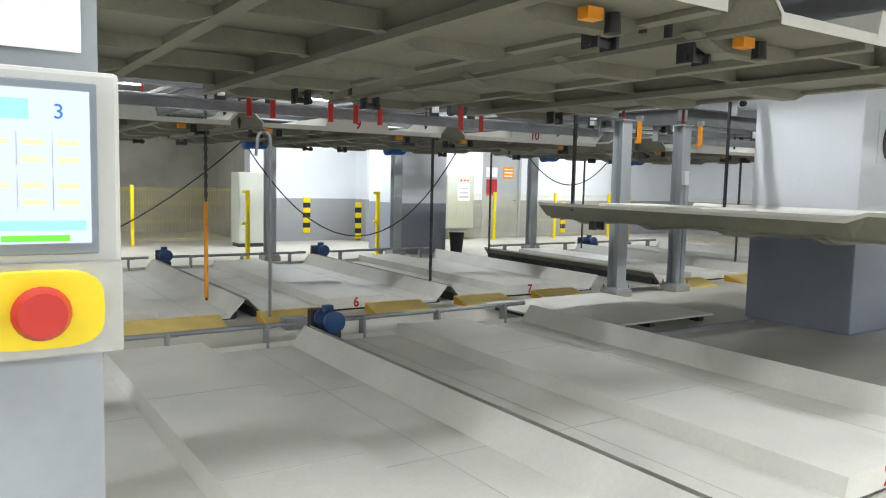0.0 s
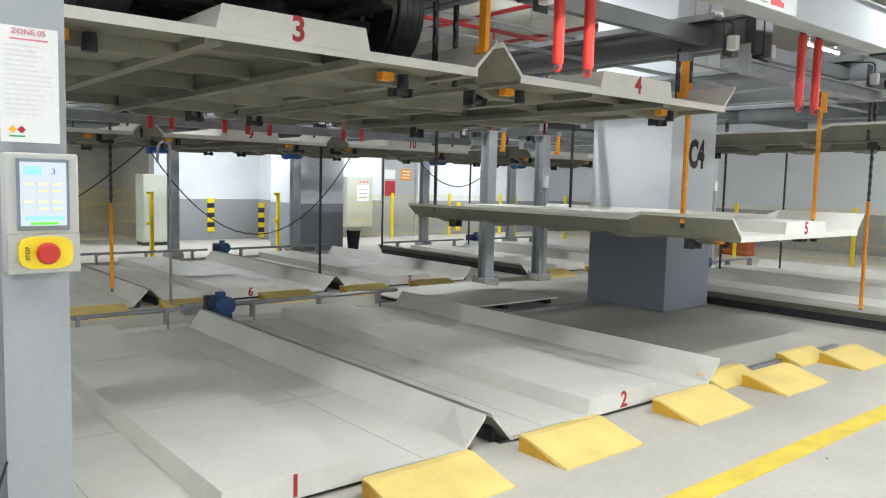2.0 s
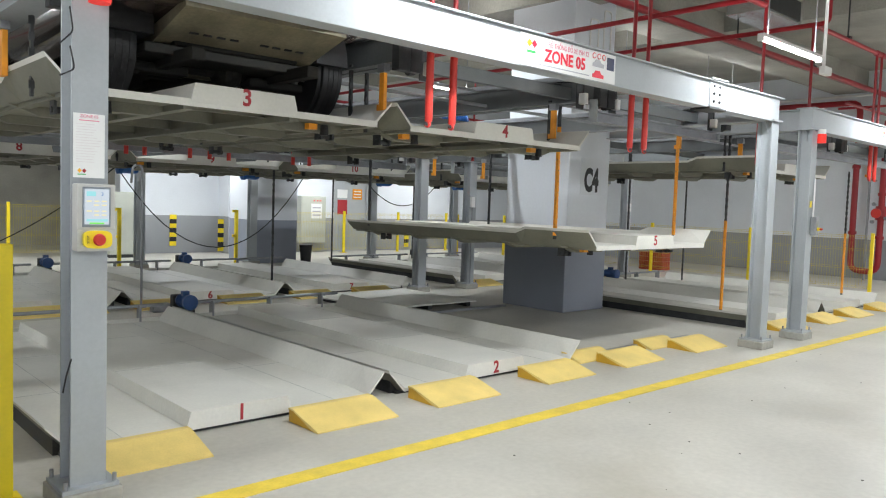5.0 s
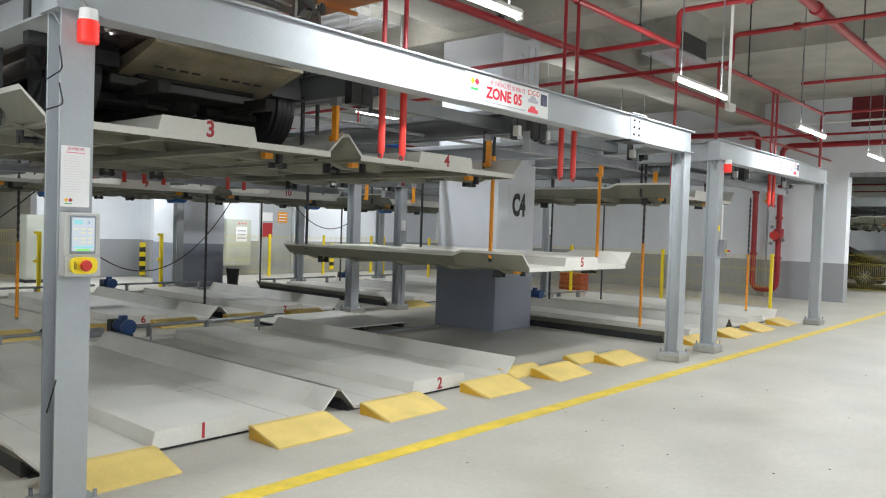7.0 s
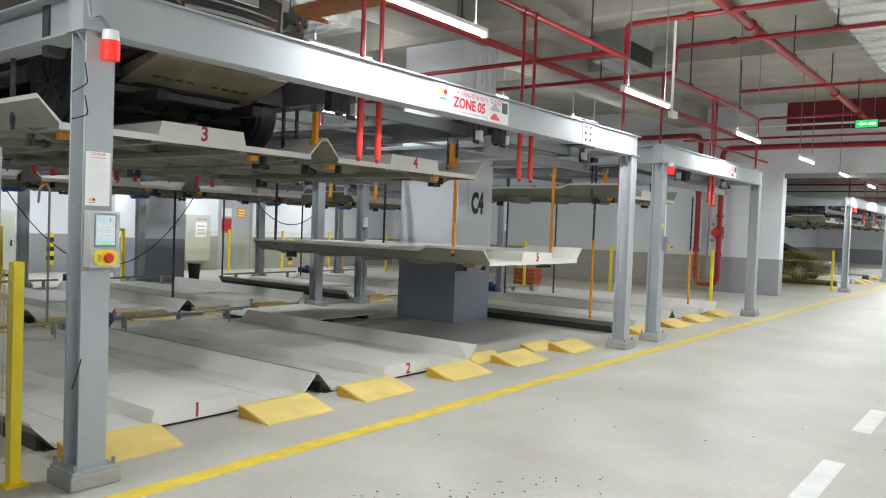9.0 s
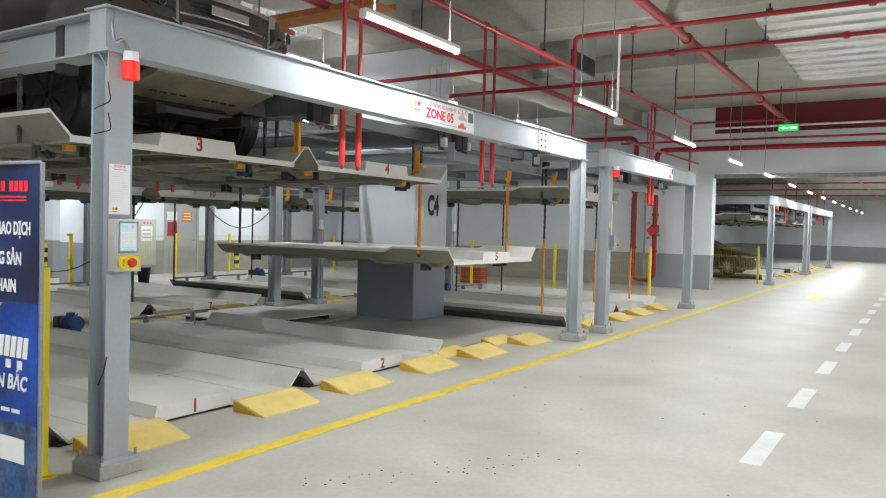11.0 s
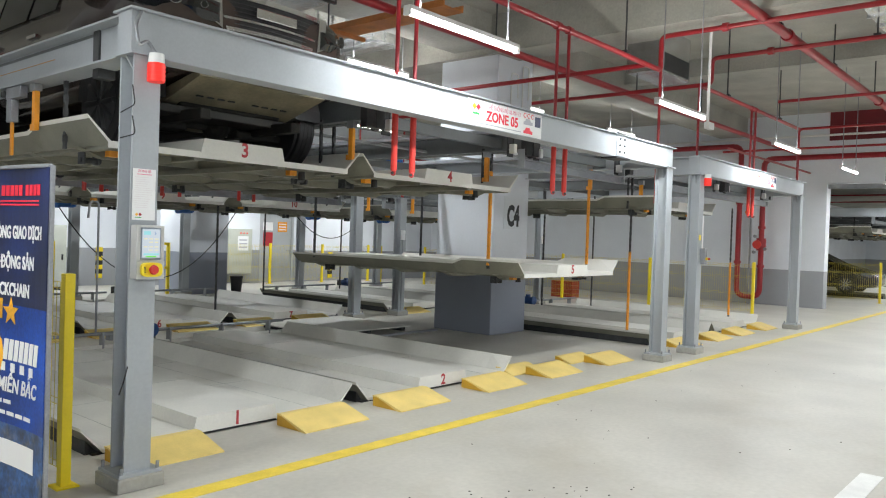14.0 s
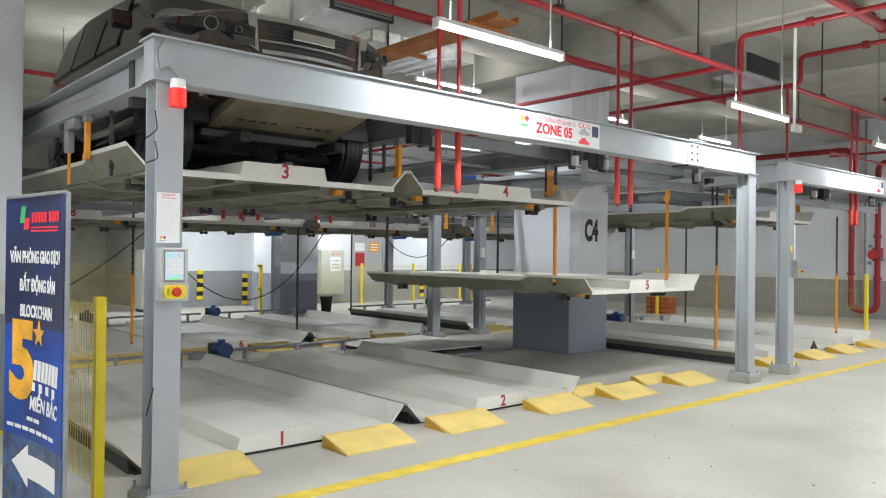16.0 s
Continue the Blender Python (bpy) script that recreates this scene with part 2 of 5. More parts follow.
def thing(name, loc, label, category, group="", kind="", rz=0):
    ob = new(name)
    ob.matrix_world = pose(*loc, 0, 0, rz)
    ob.empty_display_size = 0.1
    return tagged(ob, label, category, group, kind)


def part(name, bm, material, parent=None, label="", world=False, smooth=False):
    """Links a bmesh as one mesh object under a thing or part; world: its places are the world's, not the thing's."""
    me = bpy.data.meshes.new(name)
    bmesh.ops.recalc_face_normals(bm, faces=bm.faces)
    if world and parent:
        base, p = Vector(), parent
        while p:
            base += p.location
            p = p.parent
        bmesh.ops.translate(bm, verts=bm.verts, vec=-base)
    bm.to_mesh(me)
    bm.free()
    me.materials.append(material)
    if smooth:
        for f in me.polygons:
            f.use_smooth = True
        me.set_sharp_from_angle(angle=radians(35))
    ob = new(name, me)
    if parent:
        ob.parent = parent
    if label:
        ob["label"] = label
    return ob


def setting(name, bm, material, label, category, smooth=False):
    return tagged(part(name, bm, material, smooth=smooth), label, category, "", "structure")


def lettering(name, words, size, m, material, parent, label="", align="CENTER", width=1.0, bold=0.0):
    """Words as a flat mesh under a thing, at the pose m in the thing's own space."""
    cu = bpy.data.curves.new(name, "FONT")
    cu.body, cu.size, cu.align_x, cu.align_y = words, size, align, "CENTER"
    cu.extrude, cu.offset, cu.resolution_u = 0.001, bold, 3
    ob = new(name, cu)
    dg = bpy.context.evaluated_depsgraph_get()
    me = bpy.data.meshes.new_from_object(ob.evaluated_get(dg))
    bpy.data.objects.remove(ob)
    bpy.data.curves.remove(cu)
    me.name = name
    me.transform(m @ Matrix.Diagonal((width, 1, 1, 1)))
    me.materials.clear()
    me.materials.append(material)
    out = new(name, me)
    out.parent = parent
    if label:
        out["label"] = label
    return out


FRONT = pose(0, 0, 0, 90, 0, 0)      # turns flat words to face -y


def facing(x, y, z):
    return pose(x, y, z) @ FRONT


# ---- large structure ----
bm = boxes((-9, 62, -9, 22, -0.3, 0))
floor = setting("floor", bm, CONCRETE, "pale polished concrete floor with faint stains", "floor")
setting("ceiling", boxes((-9, 62, -9, 22, 5.4, 5.7), (-9, 62, 4.35, 5.15, 4.85, 5.4), (-9, 20.3, -5.2, -4.5, 4.85, 5.4), (7.85, 8.55, -9, 22, 4.75, 5.4), (-0.98, -0.3, -9, 22, 4.75, 5.4),
                         (3.6, 3.9, -9, 22, 5.05, 5.4), (12.6, 12.9, -9, 22, 5.05, 5.4)), RAW, "bare concrete ceiling with downstand beams", "ceiling")
# south and west walls are never in view, added to close the room
setting("wall_south", boxes((-9, 62, -9.3, -9, 0, 5.4)), WALL, "unseen white wall with a grey lower band, closing the room", "wall")
setting("wall_west", boxes((-9.3, -9, -9, 22, 0, 5.4)), WALL, "unseen white wall with a grey lower band, closing the room", "wall")
setting("wall_east", boxes((59, 59.3, -9, 22, 0, 5.4)), WALL, "white painted far wall with a grey lower band", "wall")
# the rear wall steps forward at its middle and has a door opening
setting("wall_north", boxes((5.9, 8.62, 17.2, 17.6, 0, 5.4), (8.62, 12.12, 16.6, 17.6, 0, 5.4), (12.12, 13.46, 16.6, 17.6, 2.3, 5.4), (13.46, 20.3, 16.6, 17.6, 0, 5.4)), WALL,
        "white painted rear wall with a grey lower band", "wall")
setting("wall_north_recess", boxes((-9, 6.2, 21.0, 21.3, 0, 5.4), (5.9, 6.2, 17.6, 21.0, 0, 5.4)), RAW, "bare grey wall of the rear recess", "wall")
setting("wall_side", boxes((20.3, 20.7, 2.15, 17.6, 0, 5.4)), WALL, "white painted cross wall with a grey lower band", "wall")
setting("wall_far_bay", boxes((20.7, 59, 9.0, 9.3, 0, 5.4)), WALL, "white painted wall behind the far parking bays", "wall")
setting("bulkhead", boxes((20.3, 20.9, -9, 2.15, 3.45, 4.62), (20.3, 20.9, 2.15, 9, 4.62, 5.3)), WALL, "white painted bulkhead beam across the aisle", "beam")
setting("bulkhead_trim", boxes((20.2, 20.32, -9, 2.1, 3.30, 3.42)), GALV, "grey steel shutter box under the bulkhead", "shutter box")
setting("bulkhead_upper", boxes((20.34, 20.86, -9, 2.15, 4.62, 5.4)), DARK_RED, "dark red painted wall above the bulkhead", "wall")
setting("far_ceiling", boxes((20.9, 59, -9, 22, 4.4, 4.7)), RAW, "lower grey ceiling of the far hall", "ceiling")


def column(name, x0, x1, y0, y1, label):
    bm = boxes((x0, x1, y0, y1, 0, 5.4, 0.012))
    return setting(name, bm, COLUMN, label, "column")


c4 = column("column_c4", 7.96, 8.98, 4.26, 5.52, "white concrete column with a slate-grey base, marked C4")
column("column_c3", -1.15, -0.11, 4.05, 5.43, "white concrete column with a slate-grey base")
column("column_rear", 7.8, 8.95, 13.55, 14.9, "white concrete column with a slate-grey base by the rear bays")
column("column_rear_west", -1.0, 0.1, 13.55, 14.9, "white concrete column with a slate-grey base")
part("patch", boxes((8.25, 8.78, 4.254, 4.26, 1.82, 2.38)), BAND_PATCH, c4, "slightly greyer repainted patch")
lettering("column_mark", "C4", 0.48, facing(8.515, 4.250, 2.03), INK, c4, "stencilled black letters C4", width=0.62, bold=0.024)

# ground markings
setting("yellow_line", boxes((-9, 58, 0.69, 0.84, 0, 0.004)), LINE, "long yellow line painted along the aisle", "floor marking")
for i in range(-3, 20):
    x = 2.92 + 2.2 * i
    ob = part("white_dash", boxes((x, x + 1.08, -2.34, -2.19, 0, 0.004)), WHITE_LINE)
    tagged(ob, "white dash of the aisle's centre line", "floor marking", "white centre-line dashes", "structure")
bm = bmesh.new()
prism(bm, [(19.2, -0.85), (20.1, -0.85), (20.1, -1.1), (20.9, -0.75), (20.1, -0.4), (20.1, -0.65), (19.2, -0.65)], 0, 0.004, "z")
setting("floor_arrow", bm, LINE, "worn yellow direction arrow on the aisle floor", "floor marking")


# ---- steel frames of the parking machine ----
def h_shaft(z0, z1, w=0.175, d=0.18):
    bm = bmesh.new()
    prism(bm, i_poly(0, -d / 2, d / 2, w, 0.016, 0.016), z0, z1, "z")
    return bm


def steel_post(x, y, top, label, group):
    p = thing("steel_post", (x, y, 0), label, "post", group)
    part("shaft", h_shaft(0.11, top), STEEL, p)
    part("pedestal", boxes((-0.155, 0.155, -0.155, 0.155, 0, 0.09, 0.01)), RAW, p, "small grout pedestal")
    part("base_plate", boxes((-0.14, 0.14, -0.14, 0.14, 0.09, 0.112, 0.003)), STEEL, p)
    for sx in (-0.12, 0.12):
        for sy in (-0.12, 0.12):
            bm = bmesh.new()
            cyl(bm, (sx, sy, 0.11), (sx, sy, 0.155), 0.011, seg=6)
            part("bolt", bm, GALV, p)
    if top > 2.6:
        for s in (-1, 1):
            bm = bmesh.new()
            prism(bm, [(s * 0.008, top), (s * 0.10, top), (s * 0.008, top - 0.14)], -0.008, 0.008)
            part("gusset", bm, STEEL, p)
    part("cap_plate", boxes((-0.12, 0.12, -0.12, 0.12, top, top + 0.014)), STEEL, p)
    return p


def i_beam(name, a, b, z0, z1, label, w=0.2, material=None, group="frame beams", splice=None):
    """An I-beam between two places, along x or y."""
    material = material or STEEL
    mid = ((a[0] + b[0]) / 2, (a[1] + b[1]) / 2, z0)
    t = thing(name, mid, label, "beam", group)
    bm = bmesh.new()
    if a[1] == b[1]:
        x0, x1, y = a[0], b[0], a[1]
        prism(bm, i_poly(y, z0, z1, w), x0, x1, "x")
    else:
        y0, y1, x = a[1], b[1], a[0]
        prism(bm, i_poly(x, z0, z1, w), y0, y1, "y")
    part("section", bm, material, t, world=True)
    return t


def box_beam(name, x0, x1, y, z0, z1, label):
    """The wide front beam: a smooth plated face under a thin projecting top flange."""
    t = thing(name, ((x0 + x1) / 2, y, z0), label, "beam", "front beams")
    part("face", boxes((x0, x1, y - 0.085, y + 0.085, z0, z1 - 0.014, 0.004)), STEEL, t, world=True)
    part("top_flange", boxes((x0 - 0.02, x1 + 0.05, y - 0.12, y + 0.12, z1 - 0.014, z1, 0.002)), STEEL, t, world=True)
    return t


ROW_Y = 1.18
P1X = 7.81
TOP = 2.715
for x in (0.09, P1X, 8.96, 14.14):
    steel_post(x, ROW_Y, TOP, "tall grey H-section steel post on a grout pedestal beside the aisle", "front posts")
for x in (0.09, 7.74, 8.96, 14.14):
    steel_post(x, 7.40, 2.40, "grey H-section steel post between the two parking rows", "middle posts")
for x in (-3.2, 4.95, 7.6, 11.15, 14.14):
    steel_post(x, 13.35, 2.30, "dark grey H-section steel post of the rear parking row", "rear posts")
for x in (24.4, 32.9, 33.8, 42.2):
    steel_post(x, ROW_Y, TOP, "grey H-section steel post of a farther parking bay", "far posts")
front = box_beam("front_beam", -0.02, 7.89, ROW_Y, TOP, 3.0, "wide light-grey front beam carrying the zone sign")
box_beam("front_beam", 8.86, 14.24, ROW_Y, TOP, 3.0, "light-grey front beam of the next parking bay")
box_beam("front_beam", 24.3, 33.0, ROW_Y, TOP, 3.0, "light-grey front beam of a far parking bay")
box_beam("front_beam", 33.7, 42.3, ROW_Y, TOP, 3.0, "light-grey front beam of a far parking bay")
part("splice_plate", boxes((6.22, 6.50, ROW_Y - 0.093, ROW_Y - 0.085, 2.73, 2.985, 0.002)), STEEL, front, "bolted splice plate", world=True)
part("splice_lip", boxes((6.18, 6.54, ROW_Y - 0.135, ROW_Y + 0.1, 3.001, 3.018, 0.002)), GALV, front, world=True)
part("splice_lip", boxes((6.18, 6.54, ROW_Y - 0.12, ROW_Y + 0.1, 2.695, 2.714, 0.002)), DARK, front, world=True)
for px in (6.30, 6.42):
    for pz in (2.78, 2.86, 2.94):
        bm = bmesh.new()
        cyl(bm, (px, ROW_Y - 0.107, pz), (px, ROW_Y - 0.093, pz), 0.014, seg=6)
        part("bolt", bm, DARK, front, world=True)
for x in (0.09, P1X, 8.96, 14.14):
    i_beam("side_beam", (x, 1.27), (x, 7.5), TOP, 2.985, "grey steel beam running back between posts")
for x0, x1 in ((0.19, 7.64), (9.06, 14.04)):
    i_beam("middle_beam", (x0, 7.40), (x1, 7.40), 2.42, 2.66, "dark grey cross beam between the two parking rows", material=HOIST)
    i_beam("rear_beam", (x0 - 0.1, 13.35), (x1 + 0.1, 13.35), 2.32, 2.55, "dark grey cross beam of the rear parking row", material=HOIST)
for x in (7.74, 8.96, 14.14, 0.09):
    i_beam("side_beam", (x, 7.5), (x, 13.3), 2.42, 2.66, "dark grey steel beam over the rear parking row", material=HOIST)
for x in (24.4, 32.9, 33.8, 42.2):
    i_beam("side_beam", (x, 1.27), (x, 7.4), TOP, 2.985, "grey steel beam of a far parking bay")

# zone signs
def zone_sign(x0, x1, z0, z1, words, label, faded=False):
    y = ROW_Y - 0.0915
    t = thing("zone_sign", ((x0 + x1) / 2, y, z0), label, "sign", "zone signs")
    w, hh = x1 - x0, z1 - z0
    part("panel", boxes((-w / 2, w / 2, -0.002, 0.004, 0, hh)), WHITE, t)
    big = SIGN_PINK if faded else SIGN_RED
    lettering("zone_name", words, 0.135, facing(-0.04 * w - 0.02, -0.004, hh * 0.43), big, t, "red zone name", width=0.98, bold=0.004)
    if not faded:
        lettering("heading", "HỆ THỐNG ĐỖ XE PSH T2", 0.058, facing(-0.03, -0.004, hh * 0.8), SIGN_PINK, t, width=0.78)
    part("small_print", boxes((-w * 0.40, w * 0.2, -0.0045, -0.002, hh * 0.10, hh * 0.135)), GREY_PRINT, t)
    for i, c in enumerate((GOLD, SIGN_RED)):
        bm = bmesh.new()
        s = 0.032
        for ring in ([(0, s), (s, 0), (0, -s), (-s, 0)],):
            prism(bm, [(p[0] - w * 0.42 + i * 0.06, p[1] + hh * 0.72) for p in ring], -0.0045, -0.002)
        part("emblem", bm, c, t)
    part("emblem_caption", boxes((-w * 0.44, -w * 0.36, -0.0045, -0.002, hh * 0.42, hh * 0.5)), GREEN, t)
    for i in range(3):
        bm = bmesh.new()
        cx = w * (0.25 + 0.055 * i)
        cyl(bm, (cx, -0.0045, hh * 0.84), (cx, -0.002, hh * 0.84), 0.025, seg=16)
        part("ban_symbol", bm, SIGN_RED, t)
        bm = bmesh.new()
        cyl(bm, (cx, -0.006, hh * 0.84), (cx, -0.0045, hh * 0.84), 0.018, seg=16)
        part("ban_symbol_face", bm, WHITE, t)
    for zc, c in ((0.55, GREY_PRINT), (0.18, SIGN_RED)):
        bm = bmesh.new()
        cx, cz = w * 0.30, hh * zc
        prism(bm, [(cx - 0.08, cz - 0.02), (cx + 0.08, cz - 0.02), (cx + 0.08, cz + 0.01), (cx + 0.045, cz + 0.015), (cx + 0.025, cz + 0.042), (cx - 0.035, cz + 0.042), (cx - 0.06, cz + 0.012), (cx - 0.08, cz + 0.01)], -0.0045, -0.002)
        part("car_picture", bm, c, t)
    part("dark_square", boxes((w * 0.40, w * 0.48, -0.0045, -0.002, hh * 0.45, hh * 0.88)), BANNER, t)
    return t


zone_sign(3.27, 4.53, 2.725, 2.975, "ZONE 05", "white zone sign with red lettering on the front beam")
zone_sign(11.35, 12.45, 2.735, 2.965, "ZONE 06", "faded white zone sign on the next bay's beam", True)


# ---- pallets ----
PW, PL = 2.58, 4.4


def deck_profile(foot, tip=0.185, low=0.015, hump=0.12):
    c = PW / 2
    return [(0, tip), (foot, low), (c - 0.40, low), (c - 0.375, hump), (c + 0.375, hump), (c + 0.40, low), (PW - foot, low), (PW, tip)]


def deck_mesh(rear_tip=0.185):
    """The folded top sheet and, apart, the sheet of its underside, coloured darker for its shade."""
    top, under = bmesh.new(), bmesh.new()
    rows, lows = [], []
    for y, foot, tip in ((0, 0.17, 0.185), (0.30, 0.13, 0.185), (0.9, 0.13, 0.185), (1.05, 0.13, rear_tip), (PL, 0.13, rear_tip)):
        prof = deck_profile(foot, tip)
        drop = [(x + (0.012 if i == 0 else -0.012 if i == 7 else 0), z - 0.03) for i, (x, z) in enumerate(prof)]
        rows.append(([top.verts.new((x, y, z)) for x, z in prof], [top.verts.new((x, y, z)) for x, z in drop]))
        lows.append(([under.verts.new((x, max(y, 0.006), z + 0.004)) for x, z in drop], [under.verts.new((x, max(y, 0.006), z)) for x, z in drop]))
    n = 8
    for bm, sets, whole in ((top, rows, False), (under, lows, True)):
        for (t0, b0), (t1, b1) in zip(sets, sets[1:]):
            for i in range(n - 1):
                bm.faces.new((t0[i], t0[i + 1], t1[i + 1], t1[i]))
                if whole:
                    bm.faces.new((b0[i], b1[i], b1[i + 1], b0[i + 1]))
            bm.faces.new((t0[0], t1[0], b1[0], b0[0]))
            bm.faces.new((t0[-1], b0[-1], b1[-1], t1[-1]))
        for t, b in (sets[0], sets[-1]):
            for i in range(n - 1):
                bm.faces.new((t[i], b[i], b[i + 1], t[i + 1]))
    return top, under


def motor(parent, x, y, z, axis="x", paint=None, k=1.0, name="motor"):
    bm = bmesh.new()
    d = Vector((1, 0, 0)) if axis == "x" else Vector((0, 0, 1)) if axis == "z" else Vector((0, 1, 0))
    c = Vector((x, y, z))
    rows = [(-0.20, 0.09), (-0.195, 0.11), (-0.135, 0.11), (-0.13, 0.085)]
    for i in range(6):
        a = -0.11 + i * 0.036
        rows += [(a, 0.085), (a + 0.002, 0.097), (a + 0.012, 0.097), (a + 0.014, 0.085)]
    rows += [(0.10, 0.085), (0.105, 0.096), (0.15, 0.085), (0.165, 0.06)]
    lathe(bm, c, d, [(p * k, q * k) for p, q in rows])
    m = part(name, bm, paint or BLUE, parent, "blue electric gear motor", smooth=True)
    u = Vector((0, 0, 1)) if axis != "z" else Vector((0, -1, 0))
    q = c + u * 0.11 * k
    part("terminal_box", boxes((q.x - 0.05 * k, q.x + 0.05 * k, q.y - 0.045 * k, q.y + 0.045 * k, q.z - 0.03 * k, q.z + 0.04 * k, 0.006)), paint or BLUE, m)
    return m


def pallet(x, y, z, number, kind, label, group, with_motor=False):
    t = thing("car_pallet", (x, y, z), label, "parking pallet", group)
    top, under = deck_mesh(0.185 if kind == "ground" else 0.13)
    part("deck", top, DECK, t)
    part("underside", under, UNDER, t, "olive-grey underside with its shade put into the colour")
    c = PW / 2
    bm = bmesh.new()
    prism(bm, [(c - 0.402, -0.005), (c + 0.402, -0.005), (c + 0.402, 0.02), (c + 0.376, 0.122), (c - 0.376, 0.122), (c - 0.402, 0.02)], -0.008, -0.001)
    part("number_plate", bm, DECK, t, "front plate of the raised centre ridge")
    if number:
        lettering("number", number, 0.16, facing(c, -0.0095, 0.058), NUMBER_RED, t, "stencilled dark red number", width=0.95, bold=0.004)
    if kind == "ground":
        part("front_sill", boxes((0.1, PW - 0.1, 0.02, 0.10, -0.03, -0.012)), DARK, t, "black channel below the deck")
        for s in (0, 1):
            tri = [(0.07, 0.075), (0.15, -0.014), (0.15, -0.03), (0.07, -0.03)]
            bm = bmesh.new()
            prism(bm, [(PW - px if s else px, pz) for px, pz in tri], 0.07, PL - 0.05)
            part("side_channel", bm, DARK, t, "black channel under the side flange")
        for wx in (0.35, PW - 0.35):
            for wy in (0.35, PL - 0.35):
                bm = bmesh.new()
                cyl(bm, (wx - 0.03, wy, -0.010), (wx + 0.03, wy, -0.010), 0.018, seg=14)
                part("wheel", bm, DARK, t)
        for sx in (0.47, PW - 0.47):
            part("sheet_seam", boxes((sx, sx + 0.004, 0.02, PL - 0.02, 0.0155, 0.017)), SEAM, t)
        for sy in (1.45, 2.92):
            for x0, x1 in ((0.14, c - 0.41), (c + 0.41, PW - 0.14)):
                part("sheet_seam", boxes((x0, x1, sy, sy + 0.004, 0.0155, 0.017)), SEAM, t)
            part("sheet_seam", boxes((c - 0.37, c + 0.37, sy, sy + 0.004, 0.1205, 0.122)), SEAM, t)
        bm = bmesh.new()
        sweep(bm, [(0.15, PL + 0.05, 0.20), (PW - 0.05, PL + 0.05, 0.20)], 0.022)
        part("drive_shaft", bm, GALV, t, "round grey drive shaft across the rear")
        for bx in (0.55, PW / 2 + 0.1, PW - 0.35):
            part("shaft_bracket", boxes((bx - 0.012, bx + 0.012, PL - 0.02, PL + 0.08, 0.015, 0.215), (bx - 0.012, bx + 0.1, PL + 0.06, PL + 0.08, 0.17, 0.2)), GALV, t)
        part("rear_angle", boxes((0.1, PW - 0.1, PL - 0.012, PL, 0.0, 0.06), (0.1, PW - 0.1, PL, PL + 0.07, 0.0, 0.01)), DECK, t)
        if with_motor:
            m = motor(t, PW + 0.13, PL - 0.2, 0.26, "y", BLUE, 0.86)
            part("motor_foot", boxes((PW + 0.05, PW + 0.21, PL - 0.32, PL + 0.02, 0.09, 0.165, 0.006)), DARK, m)
            part("gearbox", boxes((PW + 0.06, PW + 0.2, PL - 0.02, PL + 0.1, 0.14, 0.32, 0.02)), DARK, m)
            part("motor_stand", boxes((PW + 0.1, PW + 0.16, PL - 0.2, PL + 0.06, -0.03, 0.09)), GALV, m)
    else:
        # folded ribs and gussets under a lifted pallet, in the shade-darkened grey
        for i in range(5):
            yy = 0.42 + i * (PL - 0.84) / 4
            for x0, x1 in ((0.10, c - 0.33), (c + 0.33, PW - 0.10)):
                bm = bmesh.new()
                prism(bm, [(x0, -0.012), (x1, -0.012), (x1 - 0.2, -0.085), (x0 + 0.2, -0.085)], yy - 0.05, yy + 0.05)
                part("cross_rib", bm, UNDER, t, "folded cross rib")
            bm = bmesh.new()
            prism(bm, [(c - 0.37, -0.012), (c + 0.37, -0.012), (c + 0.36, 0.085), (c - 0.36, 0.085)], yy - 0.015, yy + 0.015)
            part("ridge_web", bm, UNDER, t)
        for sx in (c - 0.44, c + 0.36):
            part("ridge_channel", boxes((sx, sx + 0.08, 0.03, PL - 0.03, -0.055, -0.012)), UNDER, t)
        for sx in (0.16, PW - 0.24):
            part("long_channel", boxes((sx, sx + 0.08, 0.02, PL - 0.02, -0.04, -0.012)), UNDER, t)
        drop = {2.24: 0.60, 2.10: 0.42}.get(z, 0)
        if drop:
            for wx in (0.06, PW - 0.06):
                for wy in (0.5, PL - 0.65):
                    bm = bmesh.new()
                    for i in range(int(drop / 0.05)):
                        k = 0.016 if i % 2 else 0.009
                        box(bm, wx - k, wx + k, wy - (0.026 - k), wy + (0.026 - k), -0.03 + i * 0.05, 0.024 + i * 0.05)
                    part("suspension_chain", bm, DARK, t, "black chain to the hoist frame")
        part("front_fascia", boxes((0.15, PW - 0.15, -0.004, -0.001, -0.035, 0.012)), DECK, t)
        for wx in (0.28, PW - 0.28):
            for wy in (0.5, PL - 0.65):
                bm = bmesh.new()
                box(bm, wx - 0.1, wx - 0.085, wy - 0.05, wy + 0.05, -0.13, 0.0)
                box(bm, wx + 0.01, wx + 0.025, wy - 0.05, wy + 0.05, -0.13, 0.0)
                cyl(bm, (wx - 0.11, wy, -0.10), (wx + 0.05, wy, -0.10), 0.022, seg=10)
                part("chain_anchor", bm, DARK, t, "black chain anchor bracket")
        for wx in (0.45, PW - 0.45):
            bm = bmesh.new()
            cyl(bm, (wx, 0.3, -0.11), (wx, 0.3, -0.03), 0.035, 0.03, seg=12)
            part("rubber_stop", bm, BLACK, t, "black rubber stop")
            part("latch", boxes((wx - 0.17, wx - 0.09, 0.26, 0.32, -0.075, -0.03)), ORANGE, t, "orange safety latch")
    return t


